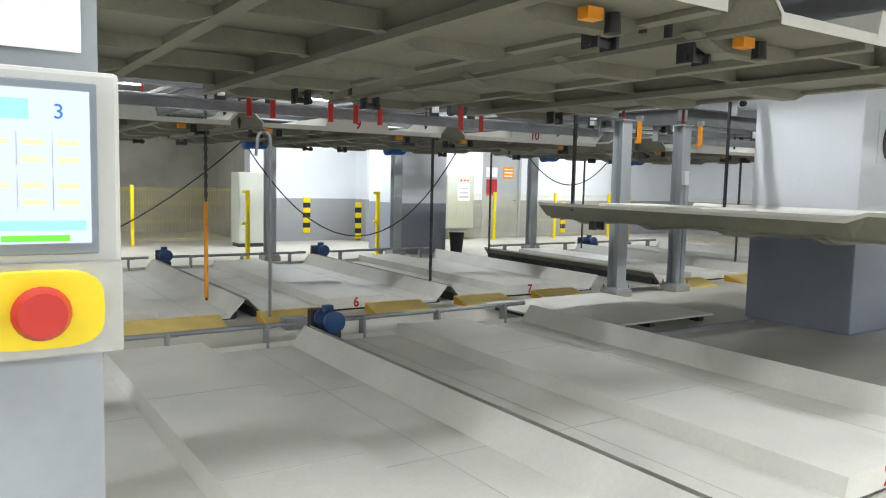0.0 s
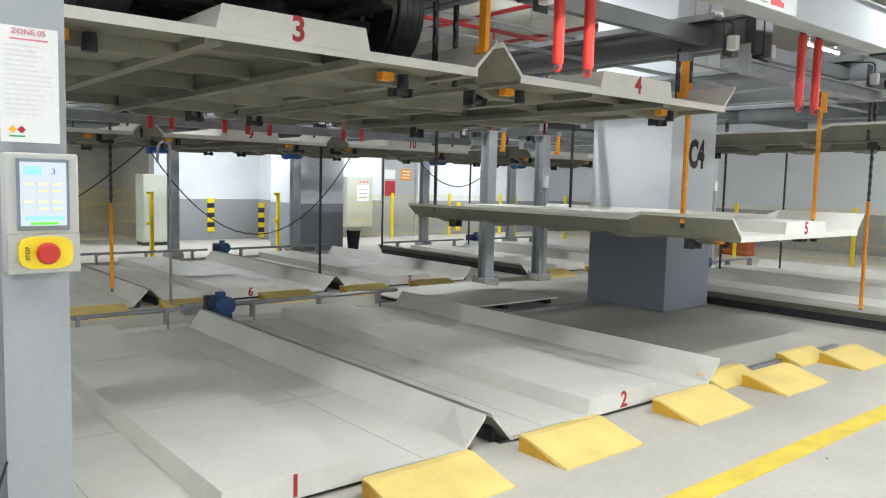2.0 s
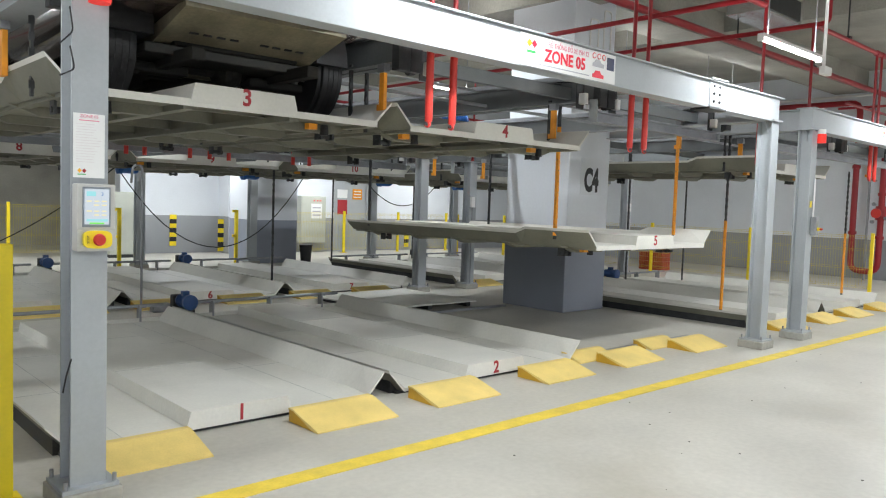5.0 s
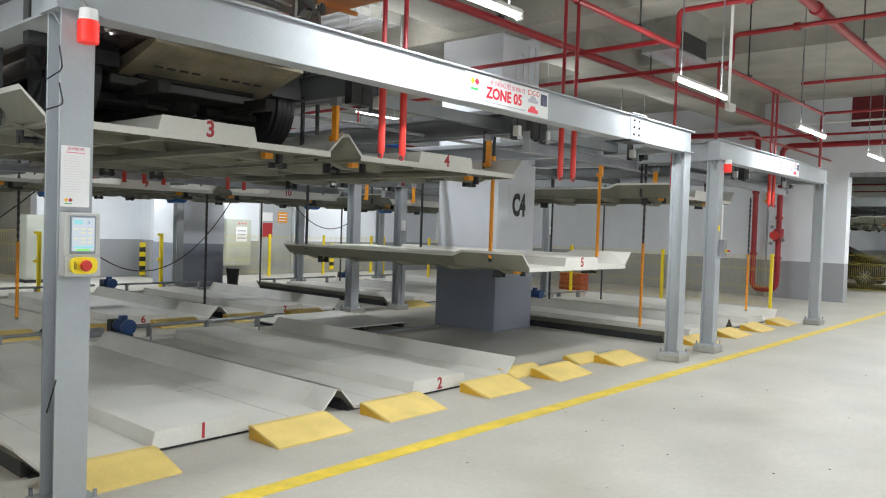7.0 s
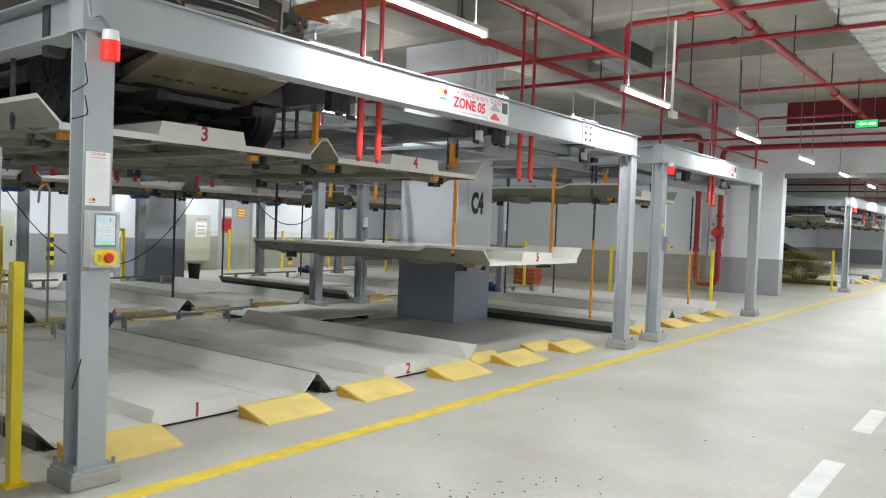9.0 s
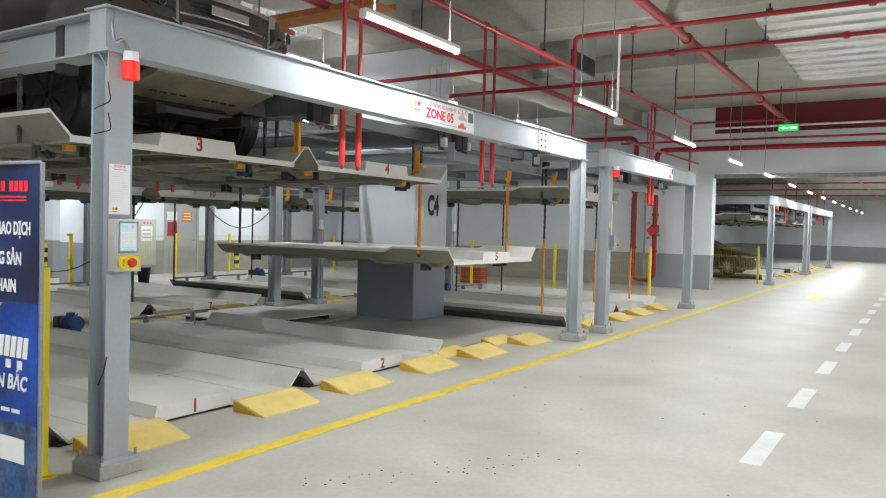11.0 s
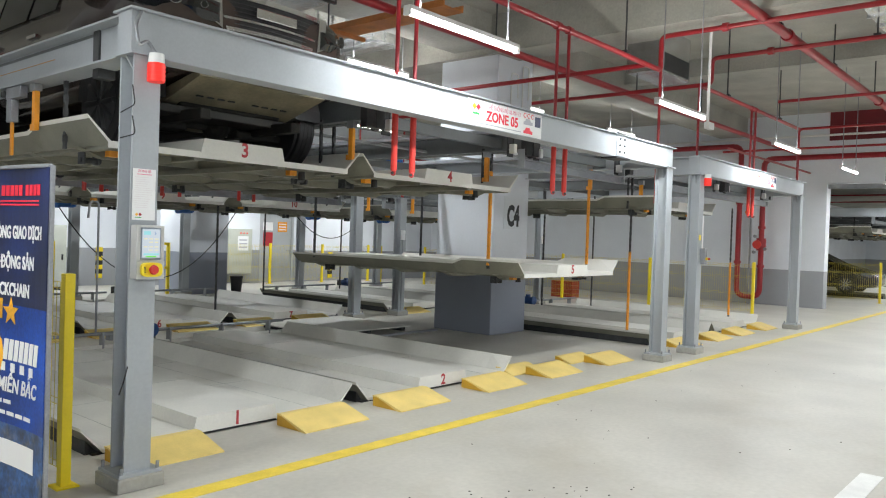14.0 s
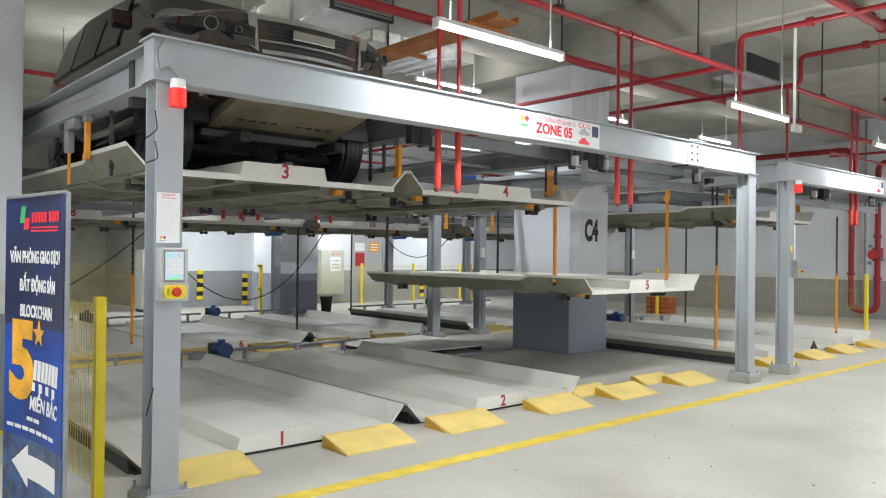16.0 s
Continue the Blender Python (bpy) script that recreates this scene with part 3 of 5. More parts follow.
FRONT_Y = 1.91
P5_Z = 1.2
G1 = "ground pallets"
pallet(0.09, FRONT_Y, 0.03, "1", "ground", "light-grey steel car pallet numbered 1 on the floor", G1, True)
pallet(2.715, FRONT_Y, 0.03, "2", "ground", "light-grey steel car pallet numbered 2 on the floor", G1)
U1 = "lifted pallets"
pallet(0.09, FRONT_Y, 2.24, "3", "upper", "grey steel car pallet numbered 3 lifted with a car on it", U1)
pallet(2.715, FRONT_Y, 2.24, "4", "upper", "empty grey steel car pallet numbered 4 lifted overhead", U1)
p5 = pallet(5.355, FRONT_Y, P5_Z, "5", "upper", "empty grey steel car pallet numbered 5 hanging half raised on chains", U1)
for x, z in ((9.1, 0.03), (11.72, 0.03)):
    pallet(x, FRONT_Y, z, "", "ground", "light-grey steel car pallet on the floor of the next bay", G1, x < 10)
pallet(9.1, FRONT_Y, 2.24, "", "upper", "grey steel car pallet lifted overhead in the next bay", U1)
R2 = 7.95
pallet(0.09, R2, 0.03, "", "ground", "light-grey steel car pallet of the rear row", G1, True)
pallet(2.715, R2, 0.03, "6", "ground", "light-grey steel car pallet numbered 6 of the rear row", G1, True)
pallet(5.355, R2, 0.03, "7", "ground", "light-grey steel car pallet numbered 7 of the rear row", G1)
pallet(9.1, R2, 0.03, "", "ground", "light-grey steel car pallet of the rear row", G1, True)
pallet(11.72, R2, 0.03, "", "ground", "light-grey steel car pallet of the rear row", G1)
pallet(0.09, R2, 2.10, "8", "upper", "grey steel car pallet lifted over the rear row", U1)
pallet(2.715, R2, 2.10, "9", "upper", "grey steel car pallet numbered 9 lifted over the rear row", U1)
pallet(5.355, R2, 2.10, "10", "upper", "grey steel car pallet numbered 10 lifted over the rear row", U1)
pallet(9.1, R2, 2.10, "", "upper", "grey steel car pallet lifted over the rear row", U1)
pallet(11.72, R2, 2.10, "", "upper", "grey steel car pallet lifted over the rear row", U1)
for x in (24.7, 27.3, 29.9, 34.1, 36.7, 39.3):
    pallet(x, FRONT_Y, 2.24, "", "upper", "grey steel car pallet lifted overhead in a far bay", U1)
    if x > 27:
        pallet(x, FRONT_Y, 0.03, "", "ground", "grey steel car pallet on the floor of a far bay", G1)


# ---- entry ramps ----
def ramp(x, y, small=False):
    t = thing("entry_ramp", (x, y, 0), "yellow painted steel wedge ramp bolted before a pallet" if not small else "low yellow painted steel wedge behind the entry ramps", "ramp", "yellow entry ramps")
    w, d, hh = (0.62, 0.26, 0.085) if small else (0.71, 0.39, 0.10)
    bm = bmesh.new()
    prism(bm, [(0, 0.0), (0.0, 0.010), (d - 0.06, hh), (d, hh), (d, hh - 0.012), (d - 0.06, hh - 0.012), (0.06, 0.0)], -0.004, w + 0.004, "x")
    part("top_plate", bm, YELLOW, t, "worn yellow tread plate, its lit paleness put into the colour")
    for s0 in (0.0, w - 0.008):
        bm = bmesh.new()
        prism(bm, [(0.06, 0.0), (d - 0.062, hh - 0.013), (d - 0.004, hh - 0.013), (d - 0.004, 0.0)], s0, s0 + 0.008, "x")
        part("side_plate", bm, YELLOW_SIDE, t, "yellow side plate in a darker shaded tone")
    part("rear_plate", boxes((0.008, w - 0.008, d - 0.012, d - 0.004, 0, hh - 0.013)), YELLOW_SIDE, t)
    return t


for x in (0.21, 1.69, 2.82, 4.17, 5.41, 6.81, 9.30, 10.66, 11.85, 13.2):
    ramp(x, 1.39)
for x in (0.9, 1.62, 2.75, 4.05, 5.3, 6.55, 9.30, 10.66, 11.75, 13.15):
    ramp(x, 7.42)
for x in (30.1, 31.4, 34.3, 35.6, 36.9, 38.2, 39.5, 40.8):
    ramp(x, 1.39)
for x in (5.16, 6.5):
    ramp(x, 1.785, True)

# floor rails left bare under the raised pallet
for y0, y1, z1 in ((1.98, 2.03, 0.035), (5.2, 5.25, 0.035)):
    tagged(part("floor_rail", boxes((5.2, 7.7, y0, y1, 0, z1)), GALV), "flat steel guide rail laid on the floor", "rail", "floor rails")


# ---- hoist frames, chains and sleeves ----
def hoist_frame(x, y, z, label, back=4.9, bare=False):
    t = thing("hoist_frame", (x, y, z), label, "hoist frame", "hoist frames")
    w = PW + 0.02
    for sx in (0.0, w - 0.1):
        bm = bmesh.new()
        prism(bm, i_poly(sx + 0.05, 0.0, 0.24, 0.1, 0.02, 0.02), 0, back)
        part("long_beam", bm, HOIST, t)
        side = -1 if sx == 0.0 else 1
        bm = bmesh.new()
        for k, r in ((0.06, 0.011), (0.11, 0.009), (0.19, 0.012)):
            sweep(bm, [(sx + 0.05 + side * 0.032, 0.1, k), (sx + 0.05 + side * 0.032, back - 0.2, k)], r, 6)
        part("conduit_bundle", bm, GALV, t, "thin grey conduits along the beam")
        bm = bmesh.new()
        sweep(bm, [(sx + 0.05 + side * 0.034, 0.7, 0.145), (sx + 0.05 + side * 0.034, back - 1.6, 0.145)], 0.014, 6)
        part("cable_sleeve", bm, ORANGE_BROWN, t, "orange-brown cable sleeve")
        part("end_bracket", boxes((sx - 0.01, sx + 0.11, -0.03, 0.06, -0.07, 0.27, 0.005)), DARK, t, "dark end bracket")
    for sy in () if bare else (0.35, 3.7):
        part("cross_beam", boxes((0.1, w - 0.1, sy, sy + 0.07, 0.03, 0.15)), HOIST, t)
        bm = bmesh.new()
        sweep(bm, [(0.1, sy + 0.16, 0.12), (w - 0.1, sy + 0.16, 0.12)], 0.03)
        part("winding_shaft", bm, GALV, t, "round winding shaft")
        for sx in (0.16, w - 0.2):
            bm = bmesh.new()
            cyl(bm, (sx, sy + 0.16, 0.12), (sx + 0.025, sy + 0.16, 0.12), 0.06, seg=20)
            part("sprocket", bm, DARK, t)
    bm = bmesh.new()
    sweep(bm, [(0.18, 0.5, 0.22), (0.18, 3.9, 0.22)], 0.018)
    sweep(bm, [(0.18, 0.5, 0.07), (0.18, 3.9, 0.07)], 0.012)
    part("drive_chain", bm, DARK, t)
    if bare:
        return t
    for sx in (0.22, w - 0.3):
        part("sensor", boxes((sx, sx + 0.06, 0.02, 0.10, -0.06, 0.05, 0.008)), WHITE, t, "white plastic limit sensor")
        part("sensor_plate", boxes((sx - 0.03, sx + 0.09, 0.10, 0.108, -0.10, 0.14)), DARK, t)
        bm = bmesh.new()
        sweep(bm, rounded([(sx + 0.03, 0.06, 0.05), (sx + 0.03, 0.06, 0.16), (sx + 0.03, 0.5, 0.2), (sx + 0.03, 3.4, 0.2)], 0.05), 0.008, 6)
        part("sensor_cable", bm, BLACK, t)
    bm = bmesh.new()
    for zz, r in ((0.05, 0.02), (0.21, 0.014)):
        sweep(bm, [(0.1, 1.6, zz), (w - 0.1, 1.6, zz)], r, 8)
    part("tie_rod", bm, GALV, t, "round grey tie rods")
    part("cable_tray", boxes((w - 0.32, w - 0.2, 0.2, 4.2, 0.19, 0.24)), GALV, t, "open cable tray with wiring")
    motor(t, w * 0.62, 3.95 if y < 5 else 4.4, 0.2 if y < 5 else -0.33, "x", BLUE_LIGHT, 1.1, "hoist_motor")
    for sx in (0.05, w - 0.05):
        for sy in (0.05, back - 0.1):
            bm = bmesh.new()
            cyl(bm, (sx - 0.03, sy, -0.05), (sx + 0.03, sy, -0.04), 0.04, seg=14)
            part("travel_wheel", bm, DARK, t)
    return t


def chain(x, y, top, bottom, sleeve_from, sleeve_to, label="black lifting chain with an orange sleeve"):
    t = thing("lifting_chain", (x, y, bottom), label, "chain", "lifting chains")
    n = max(4, int((top - bottom) / 0.05))
    bm = bmesh.new()
    for i in range(n):
        z = bottom + (i + 0.5) * (top - bottom) / n
        k = 0.018 if i % 2 else 0.010
        box(bm, x - k, x + k, y - (0.028 - k), y + (0.028 - k), z - 0.026, z + 0.026)
    part("chain_run", bm, DARK, t, world=True)
    if sleeve_to > sleeve_from:
        bm = bmesh.new()
        m = max(2, int((sleeve_to - sleeve_from) / 0.06))
        step = (sleeve_to - sleeve_from) / m
        rows = []
        for i in range(m):
            rows += [(i * step, 0.019), (i * step + 0.004, 0.024), ((i + 1) * step - 0.006, 0.024), ((i + 1) * step - 0.002, 0.019)]
        lathe(bm, (x, y, sleeve_from), (0, 0, 1), rows, 8)
        part("sleeve", bm, ORANGE, t, "orange sleeve", world=True)
    return t


for x in (0.08, 2.705, 5.345):
    hoist_frame(x, 1.75, 2.72, "grey steel hoist frame with shafts and chains overhead", bare=x < 1)
for x in (9.09, 11.71):
    hoist_frame(x, 1.75, 2.72, "grey steel hoist frame with shafts and chains overhead")
for x in (0.08, 2.705, 5.345, 9.09, 11.71):
    hoist_frame(x, R2 - 0.1, 2.42, "grey steel hoist frame over the rear row")
for x0, x1, ys, top in ((24.5, 32.8, (1.80, 6.55), 2.61), (33.9, 42.1, (1.80, 6.55), 2.61), (0.19, 7.64, (1.80, 6.55), 2.61), (9.06, 14.04, (1.80, 6.55), 2.61), (0.19, 7.64, (7.90, 12.65), 2.31), (9.06, 14.04, (7.90, 12.65), 2.31)):
    for y in ys:
        if y == 1.80 and x0 < 1:
            x0 = 5.3
        elif x0 == 5.3:
            x0 = 0.19
        t = i_beam("travel_rail", (x0 - 0.1, y), (x1 + 0.1, y), top - 0.11, top, "grey steel rail carrying the hoist frames", 0.1, GALV, "travel rails")
        for x in (x0 - 0.1, x1 + 0.1):
            part("end_plate", boxes((x - 0.008, x + 0.008, y - 0.05, y + 0.05, top - 0.11, top + 0.12)), STEEL, t, world=True)
for x in (24.7, 27.3, 29.9, 34.1, 36.7, 39.3):
    hoist_frame(x, 1.75, 2.72, "grey steel hoist frame in a far bay")
for x, y, s in ((5.40, 2.40, 1), (7.87, 2.40, 1), (5.40, 5.82, 0), (7.87, 5.82, 0)):
    chain(x, y, 2.74, P5_Z + 0.06, P5_Z + 0.1, 2.5 if s else 0)
for x, y in ((9.28, 2.4), (11.74, 2.4)):
    chain(x, y, 2.74, 0.15, 0.2, 1.5)
for x, y in ((9.28, 5.7), (11.74, 5.7), (13.9, 5.7)):
    chain(x, y, 2.74, 0.1, 0, 0, "black steel lifting chain hanging to a pallet")
for x, y, s in ((2.40, 8.45, 1.25), (8.96, 12.0, 0), (5.35, 8.45, 0), (11.45, 12.0, 0), (11.9, 8.5, 0), (14.0, 8.5, 0), (13.9, 2.4, 1.3)):
    chain(x, y, 2.45, 0.15, 0.18, s, "black steel lifting chain of the rear row" if not s else "black lifting chain with an orange sleeve")
for x, y, z in ((0.07, 2.75, 2.56), (2.6, 1.95, 2.55), (5.2, 2.32, 2.55), (7.72, 2.3, 2.62), (9.2, 2.2, 2.5), (11.7, 2.2, 2.5), (7.9, 7.25, 2.3), (9.1, 7.2, 2.3), (14.0, 2.1, 2.55)):
    t = thing("safety_hook", (x, y, z), "orange safety hook plate under a beam", "hook", "orange safety hooks")
    part("plate", boxes((-0.018, 0.018, -0.03, 0.03, -0.2, 0.1, 0.004)), ORANGE, t)
    part("hook_bracket", boxes((-0.03, 0.03, -0.045, 0.045, 0.1, 0.17, 0.004)), GALV, t)
    part("hook_nose", boxes((-0.018, 0.018, 0.03, 0.06, -0.2, -0.15, 0.003)), ORANGE, t)


t = thing("limit_switch", (0.03, 3.1, 2.42), "grey limit switch with an orange strap under the side beam", "switch")
part("arm", boxes((-0.03, 0.03, -0.22, 0.06, 0.20, 0.29, 0.006)), GALV, t)
part("body", boxes((-0.03, 0.03, -0.05, 0.05, 0.02, 0.20, 0.008)), GALV, t)
part("roller", boxes((-0.05, 0.05, 0.06, 0.12, 0.22, 0.27, 0.01)), DARK, t)
part("strap", boxes((-0.008, 0.008, -0.02, 0.02, -0.24, 0.02)), ORANGE, t, "orange strap")


# ---- tube lights ----
def tube_light(x, y, z, length=1.42, hang=None, watts=TUBE_W, label="white fluorescent tube light, over the aisle or added as fill", spill=0.0):
    t = thing("hanging_tube_light", (x, y, z), label, "ceiling light", "tube lights")
    bm = bmesh.new()
    cyl(bm, (-length / 2 + 0.02, 0, -0.02), (length / 2 - 0.02, 0, -0.02), 0.02, seg=12)
    part("tube", bm, TUBE_GLOW, t, "glowing white tube")
    part("housing", boxes((-length / 2, length / 2, -0.035, 0.035, 0.0, 0.035, 0.005)), WHITE, t)
    for s in (-1, 1):
        part("end_cap", boxes((s * length / 2 - 0.015, s * length / 2 + 0.015, -0.03, 0.03, -0.045, 0.03, 0.004)), WHITE, t)
    if hang:
        for s in (-0.4, 0.4):
            bm = bmesh.new()
            cyl(bm, (s * length, 0, 0.03), (s * length, 0, hang - z), 0.008, seg=6)
            part("hanger_rod", bm, GALV, t)
    tube_lamp(x, y, z, watts, length, spill)
    return t


for i in range(-2, 5):
    tube_light(2.55 + 4.3 * i, 0.54, 3.35, hang=5.4, watts=TUBE_W * 1.05, spill=0.42 if i < 2 else 0.08 if i < 4 else 0.0)
for i in range(5, 13):
    tube_light(2.55 + 4.3 * i, 0.54, 3.33, hang=4.4, watts=TUBE_W * 1.5)
# row out of view, added to light the decks from the front
for i in range(-2, 5):
    tube_light(2.55 + 4.3 * i, -5.6, 3.35, hang=5.4, watts=TUBE_W * 2.4, spill=0.08)
for i in range(-2, 4):
    tube_light(2.3 + 4.3 * i, 5.75, 4.45, hang=5.4, watts=TUBE_W * 1.1, spill=0.4, label="white fluorescent tube light hanging between the parking rows")
for i in range(-2, 4):
    tube_light(2.4 + 4.3 * i, 15.0, 3.2, hang=5.4, watts=TUBE_W * 1.3, label="white fluorescent tube light hanging along the rear lane")
for i in range(-1, 3):
    tube_light(2.4 + 4.3 * i, 10.3, 4.3, hang=5.4, watts=TUBE_W * 0.9, spill=0.3, label="white fluorescent tube light hanging over the rear row")
# second far row, added to lift the brightness of the far wall
for i in range(5, 12):
    tube_light(2.55 + 4.3 * i, -5.0, 3.33, hang=4.4, watts=TUBE_W * 2.8, label="white fluorescent tube light added to brighten the far hall")


# ---- sprinkler pipes ----
def pipe(pts, r, label="red painted sprinkler pipe under the ceiling", material=None, bend=0.09, group="red pipes", cat="pipe", name="sprinkler_pipe"):
    base = Vector(pts[0])
    t = thing(name, tuple(base), label, cat, group)
    bm = bmesh.new()
    sweep(bm, rounded(pts, bend) if len(pts) > 2 else pts, r, 12)
    part("run", bm, material or RED, t, world=True, smooth=True)
    return t


def couplings(t, spots, r, axis):
    for p in spots:
        d = {"x": Vector((1, 0, 0)), "y": Vector((0, 1, 0)), "z": Vector((0, 0, 1))}[axis] * 0.04
        bm = bmesh.new()
        cyl(bm, Vector(p) - d, Vector(p) + d, r * 1.35, seg=14)
        part("coupling", bm, RED, t, world=True, smooth=True)


t = pipe([(-9.02, 1.37, 4.14), (7.98, 1.37, 4.14), (7.98, 1.37, 4.62), (7.98, -9.02, 4.62)], 0.036)
couplings(t, [(2.59, 1.37, 4.14), (2.83, 1.37, 4.14), (5.23, 1.37, 4.14), (5.48, 1.37, 4.14)], 0.036, "x")
couplings(t, [(7.98, 0.45, 4.62), (7.98, -2.6, 4.62)], 0.045, "y")
t = pipe([(7.56, 1.37, 4.14), (7.56, 12.5, 4.14)], 0.034)
t = pipe([(9.40, 12.5, 4.17), (9.40, 1.37, 4.17), (14.74, 1.37, 4.17)], 0.034)
couplings(t, [(11.82, 1.37, 4.17), (12.04, 1.37, 4.17)], 0.034, "x")
t = pipe([(9.40, 1.55, 4.17), (9.40, 1.18, 4.17), (9.40, 1.18, 4.57), (9.40, -9.02, 4.57)], 0.034)
couplings(t, [(9.40, 0.3, 4.57), (9.40, -2.2, 4.57)], 0.042, "y")
pipe([(-9.02, 3.0, 4.33), (20.32, 3.0, 4.33)], 0.055, "thick dark red water main under the ceiling")
t = pipe([(-9.02, -0.05, 4.66), (20.2, -0.05, 4.66)], 0.065, "thick red water main along the aisle ceiling")
couplings(t, [(3.0, -0.05, 4.66), (9.0, -0.05, 4.66), (15.0, -0.05, 4.66)], 0.065, "x")
pipe([(12.75, 1.2, 4.42), (12.75, -9.02, 4.42)], 0.03)
pipe([(14.74, 1.37, 2.25), (14.74, 1.37, 4.17), (14.74, -0.6, 4.17)], 0.026)
pipe([(17.5, 4.0, 4.1), (17.5, -9.02, 4.1)], 0.028)
pipe([(9.4, 4.6, 3.6), (20.32, 4.6, 3.6)], 0.026)
pipe([(14.0, 2.6, 3.75), (20.32, 2.6, 3.75)], 0.026)
pipe([(20.1, 8.5, 4.75), (20.1, -9.02, 4.75)], 0.03, "white painted conduit along the cross wall", WHITE, group="white conduits", name="conduit_pipe")
# the riser loop at the cross wall
riser = pipe([(19.95, 9.0, 4.55), (19.95, 4.38, 4.55), (19.95, 4.38, 0.22), (19.95, 3.73, 0.22), (19.95, 3.73, 4.15), (19.95, -9.02, 4.15)], 0.075, "thick red riser pipe looping down a wall", bend=0.25)
couplings(riser, [(19.95, 4.38, 1.2), (19.95, 3.73, 1.1), (19.95, 3.73, 2.2), (19.95, 4.38, 2.9)], 0.075, "z")
bm = bmesh.new()
cyl(bm, (19.95, 3.73, 1.55), (19.95, 3.73, 1.9), 0.13, seg=16)
cyl(bm, (19.6, 3.73, 1.72), (20.15, 3.73, 1.72), 0.035, seg=12)
part("alarm_valve", bm, RED, riser, "cast red alarm valve", world=True)
bm = bmesh.new()
bmesh.ops.create_cone(bm, cap_ends=True, segments=20, radius1=0.12, radius2=0.12, depth=0.025, matrix=pose(19.58, 3.73, 1.72, 0, 90, 0))
part("hand_wheel", bm, RED_BRIGHT, riser, world=True)
for dz, dy in ((1.5, 0.16), (1.95, 0.14), (1.6, -0.15)):
    bm = bmesh.new()
    cyl(bm, (19.88, 3.73 + dy, dz), (19.80, 3.73 + dy, dz), 0.045, seg=14)
    part("gauge", bm, GALV, riser, world=True)
pipe([(19.98, 4.05, 0.0), (19.98, 4.05, 5.3)], 0.03, "grey galvanised conduit beside the riser", GALV, group="grey conduits", name="conduit_pipe")

DROPS = (2.59, 2.83, 5.23, 5.48, 7.98, 9.40, 11.82, 12.04)
for x in DROPS:
    t = pipe([(x, 1.37, 2.3), (x, 1.37, 4.16)], 0.02, "thin red sprinkler drop pipe beside the front beam", group="sprinkler drops", name="sprinkler_drop")
    bm = bmesh.new()
    cyl(bm, (x, 1.37, 2.23), (x, 1.37, 2.74), 0.03, seg=12)
    part("sleeve", bm, RED_BRIGHT, t, "bright red lower sleeve", world=True, smooth=True)
    bm = bmesh.new()
    sweep(bm, rounded([(x, 1.37, 2.26), (x, 1.37, 2.2), (x - 0.05, 1.33, 2.2)], 0.03), 0.022)
    part("elbow", bm, RED_BRIGHT, t, world=True)
    bm = bmesh.new()
    cyl(bm, (x - 0.05, 1.33, 2.2), (x - 0.085, 1.302, 2.2), 0.010, 0.014, seg=8)
    part("sprinkler_head", bm, DARK, t, "small dark sprinkler head", world=True)
for x, y in ((2.6, 7.6), (2.85, 7.6), (5.2, 7.6), (5.5, 7.6), (7.95, 7.6), (9.2, 7.6), (11.8, 7.6), (2.6, 12.6), (5.3, 12.6), (7.95, 12.6), (10.2, 12.6), (3.5, 7.6), (3.8, 7.6), (4.1, 7.6)):
    t = pipe([(x, y, 2.36), (x, y, 4.02)], 0.02, "thin red sprinkler drop pipe between the rows", group="sprinkler drops", name="sprinkler_drop")
    bm = bmesh.new()
    cyl(bm, (x, y, 2.14), (x, y, 2.5), 0.03, seg=10)
    part("sleeve", bm, RED_BRIGHT, t, world=True, smooth=True)
for y in (7.6, 12.6):
    pipe([(-9.02, y, 4.0), (20.32, y, 4.0)], 0.034)
for x in (23.5, 28.0, 33.0, 38.0, 44.0):
    pipe([(x, 9.02, 3.95), (x, -9.02, 3.95)], 0.03, "red sprinkler pipe in the far hall")
for y in (1.37, -1.0, -3.5):
    pipe([(21.0, y, 3.8), (59.02, y, 3.8)], 0.035, "red sprinkler pipe in the far hall")
for x in (25.5, 28.5, 31.2, 35, 38, 41):
    t = pipe([(x, 1.37, 2.3), (x, 1.37, 3.83)], 0.02, "thin red sprinkler drop pipe in the far hall", group="sprinkler drops", name="sprinkler_drop")
    bm = bmesh.new()
    cyl(bm, (x, 1.37, 2.25), (x, 1.37, 2.72), 0.03, seg=10)
    part("sleeve", bm, RED_BRIGHT, t, world=True)
for x, y, z in ((0.8, 1.37, 4.18), (4.2, 1.37, 4.18), (6.9, 1.37, 4.18), (10.6, 1.37, 4.2), (13.4, 1.37, 4.2), (5.0, -0.05, 4.72), (8.6, -0.05, 4.72), (11.5, -0.05, 4.72), (14.6, -0.05, 4.72), (17.6, -0.05, 4.72), (7.98, -1.4, 4.66), (9.4, -1.1, 4.6), (6.2, 3.0, 4.38), (10.5, 3.0, 4.38), (13.5, 3.0, 4.38)):
    t = thing("pipe_hanger", (x, y, z), "dark steel pipe hanger rod from the ceiling", "pipe hanger", "pipe hangers")
    bm = bmesh.new()
    cyl(bm, (0, 0, 0), (0, 0, 5.4 - z), 0.012, seg=8)
    part("rod", bm, DARK, t)
    part("saddle", boxes((-0.045, 0.045, -0.045, 0.045, -0.01, 0.02, 0.004)), DARK, t)

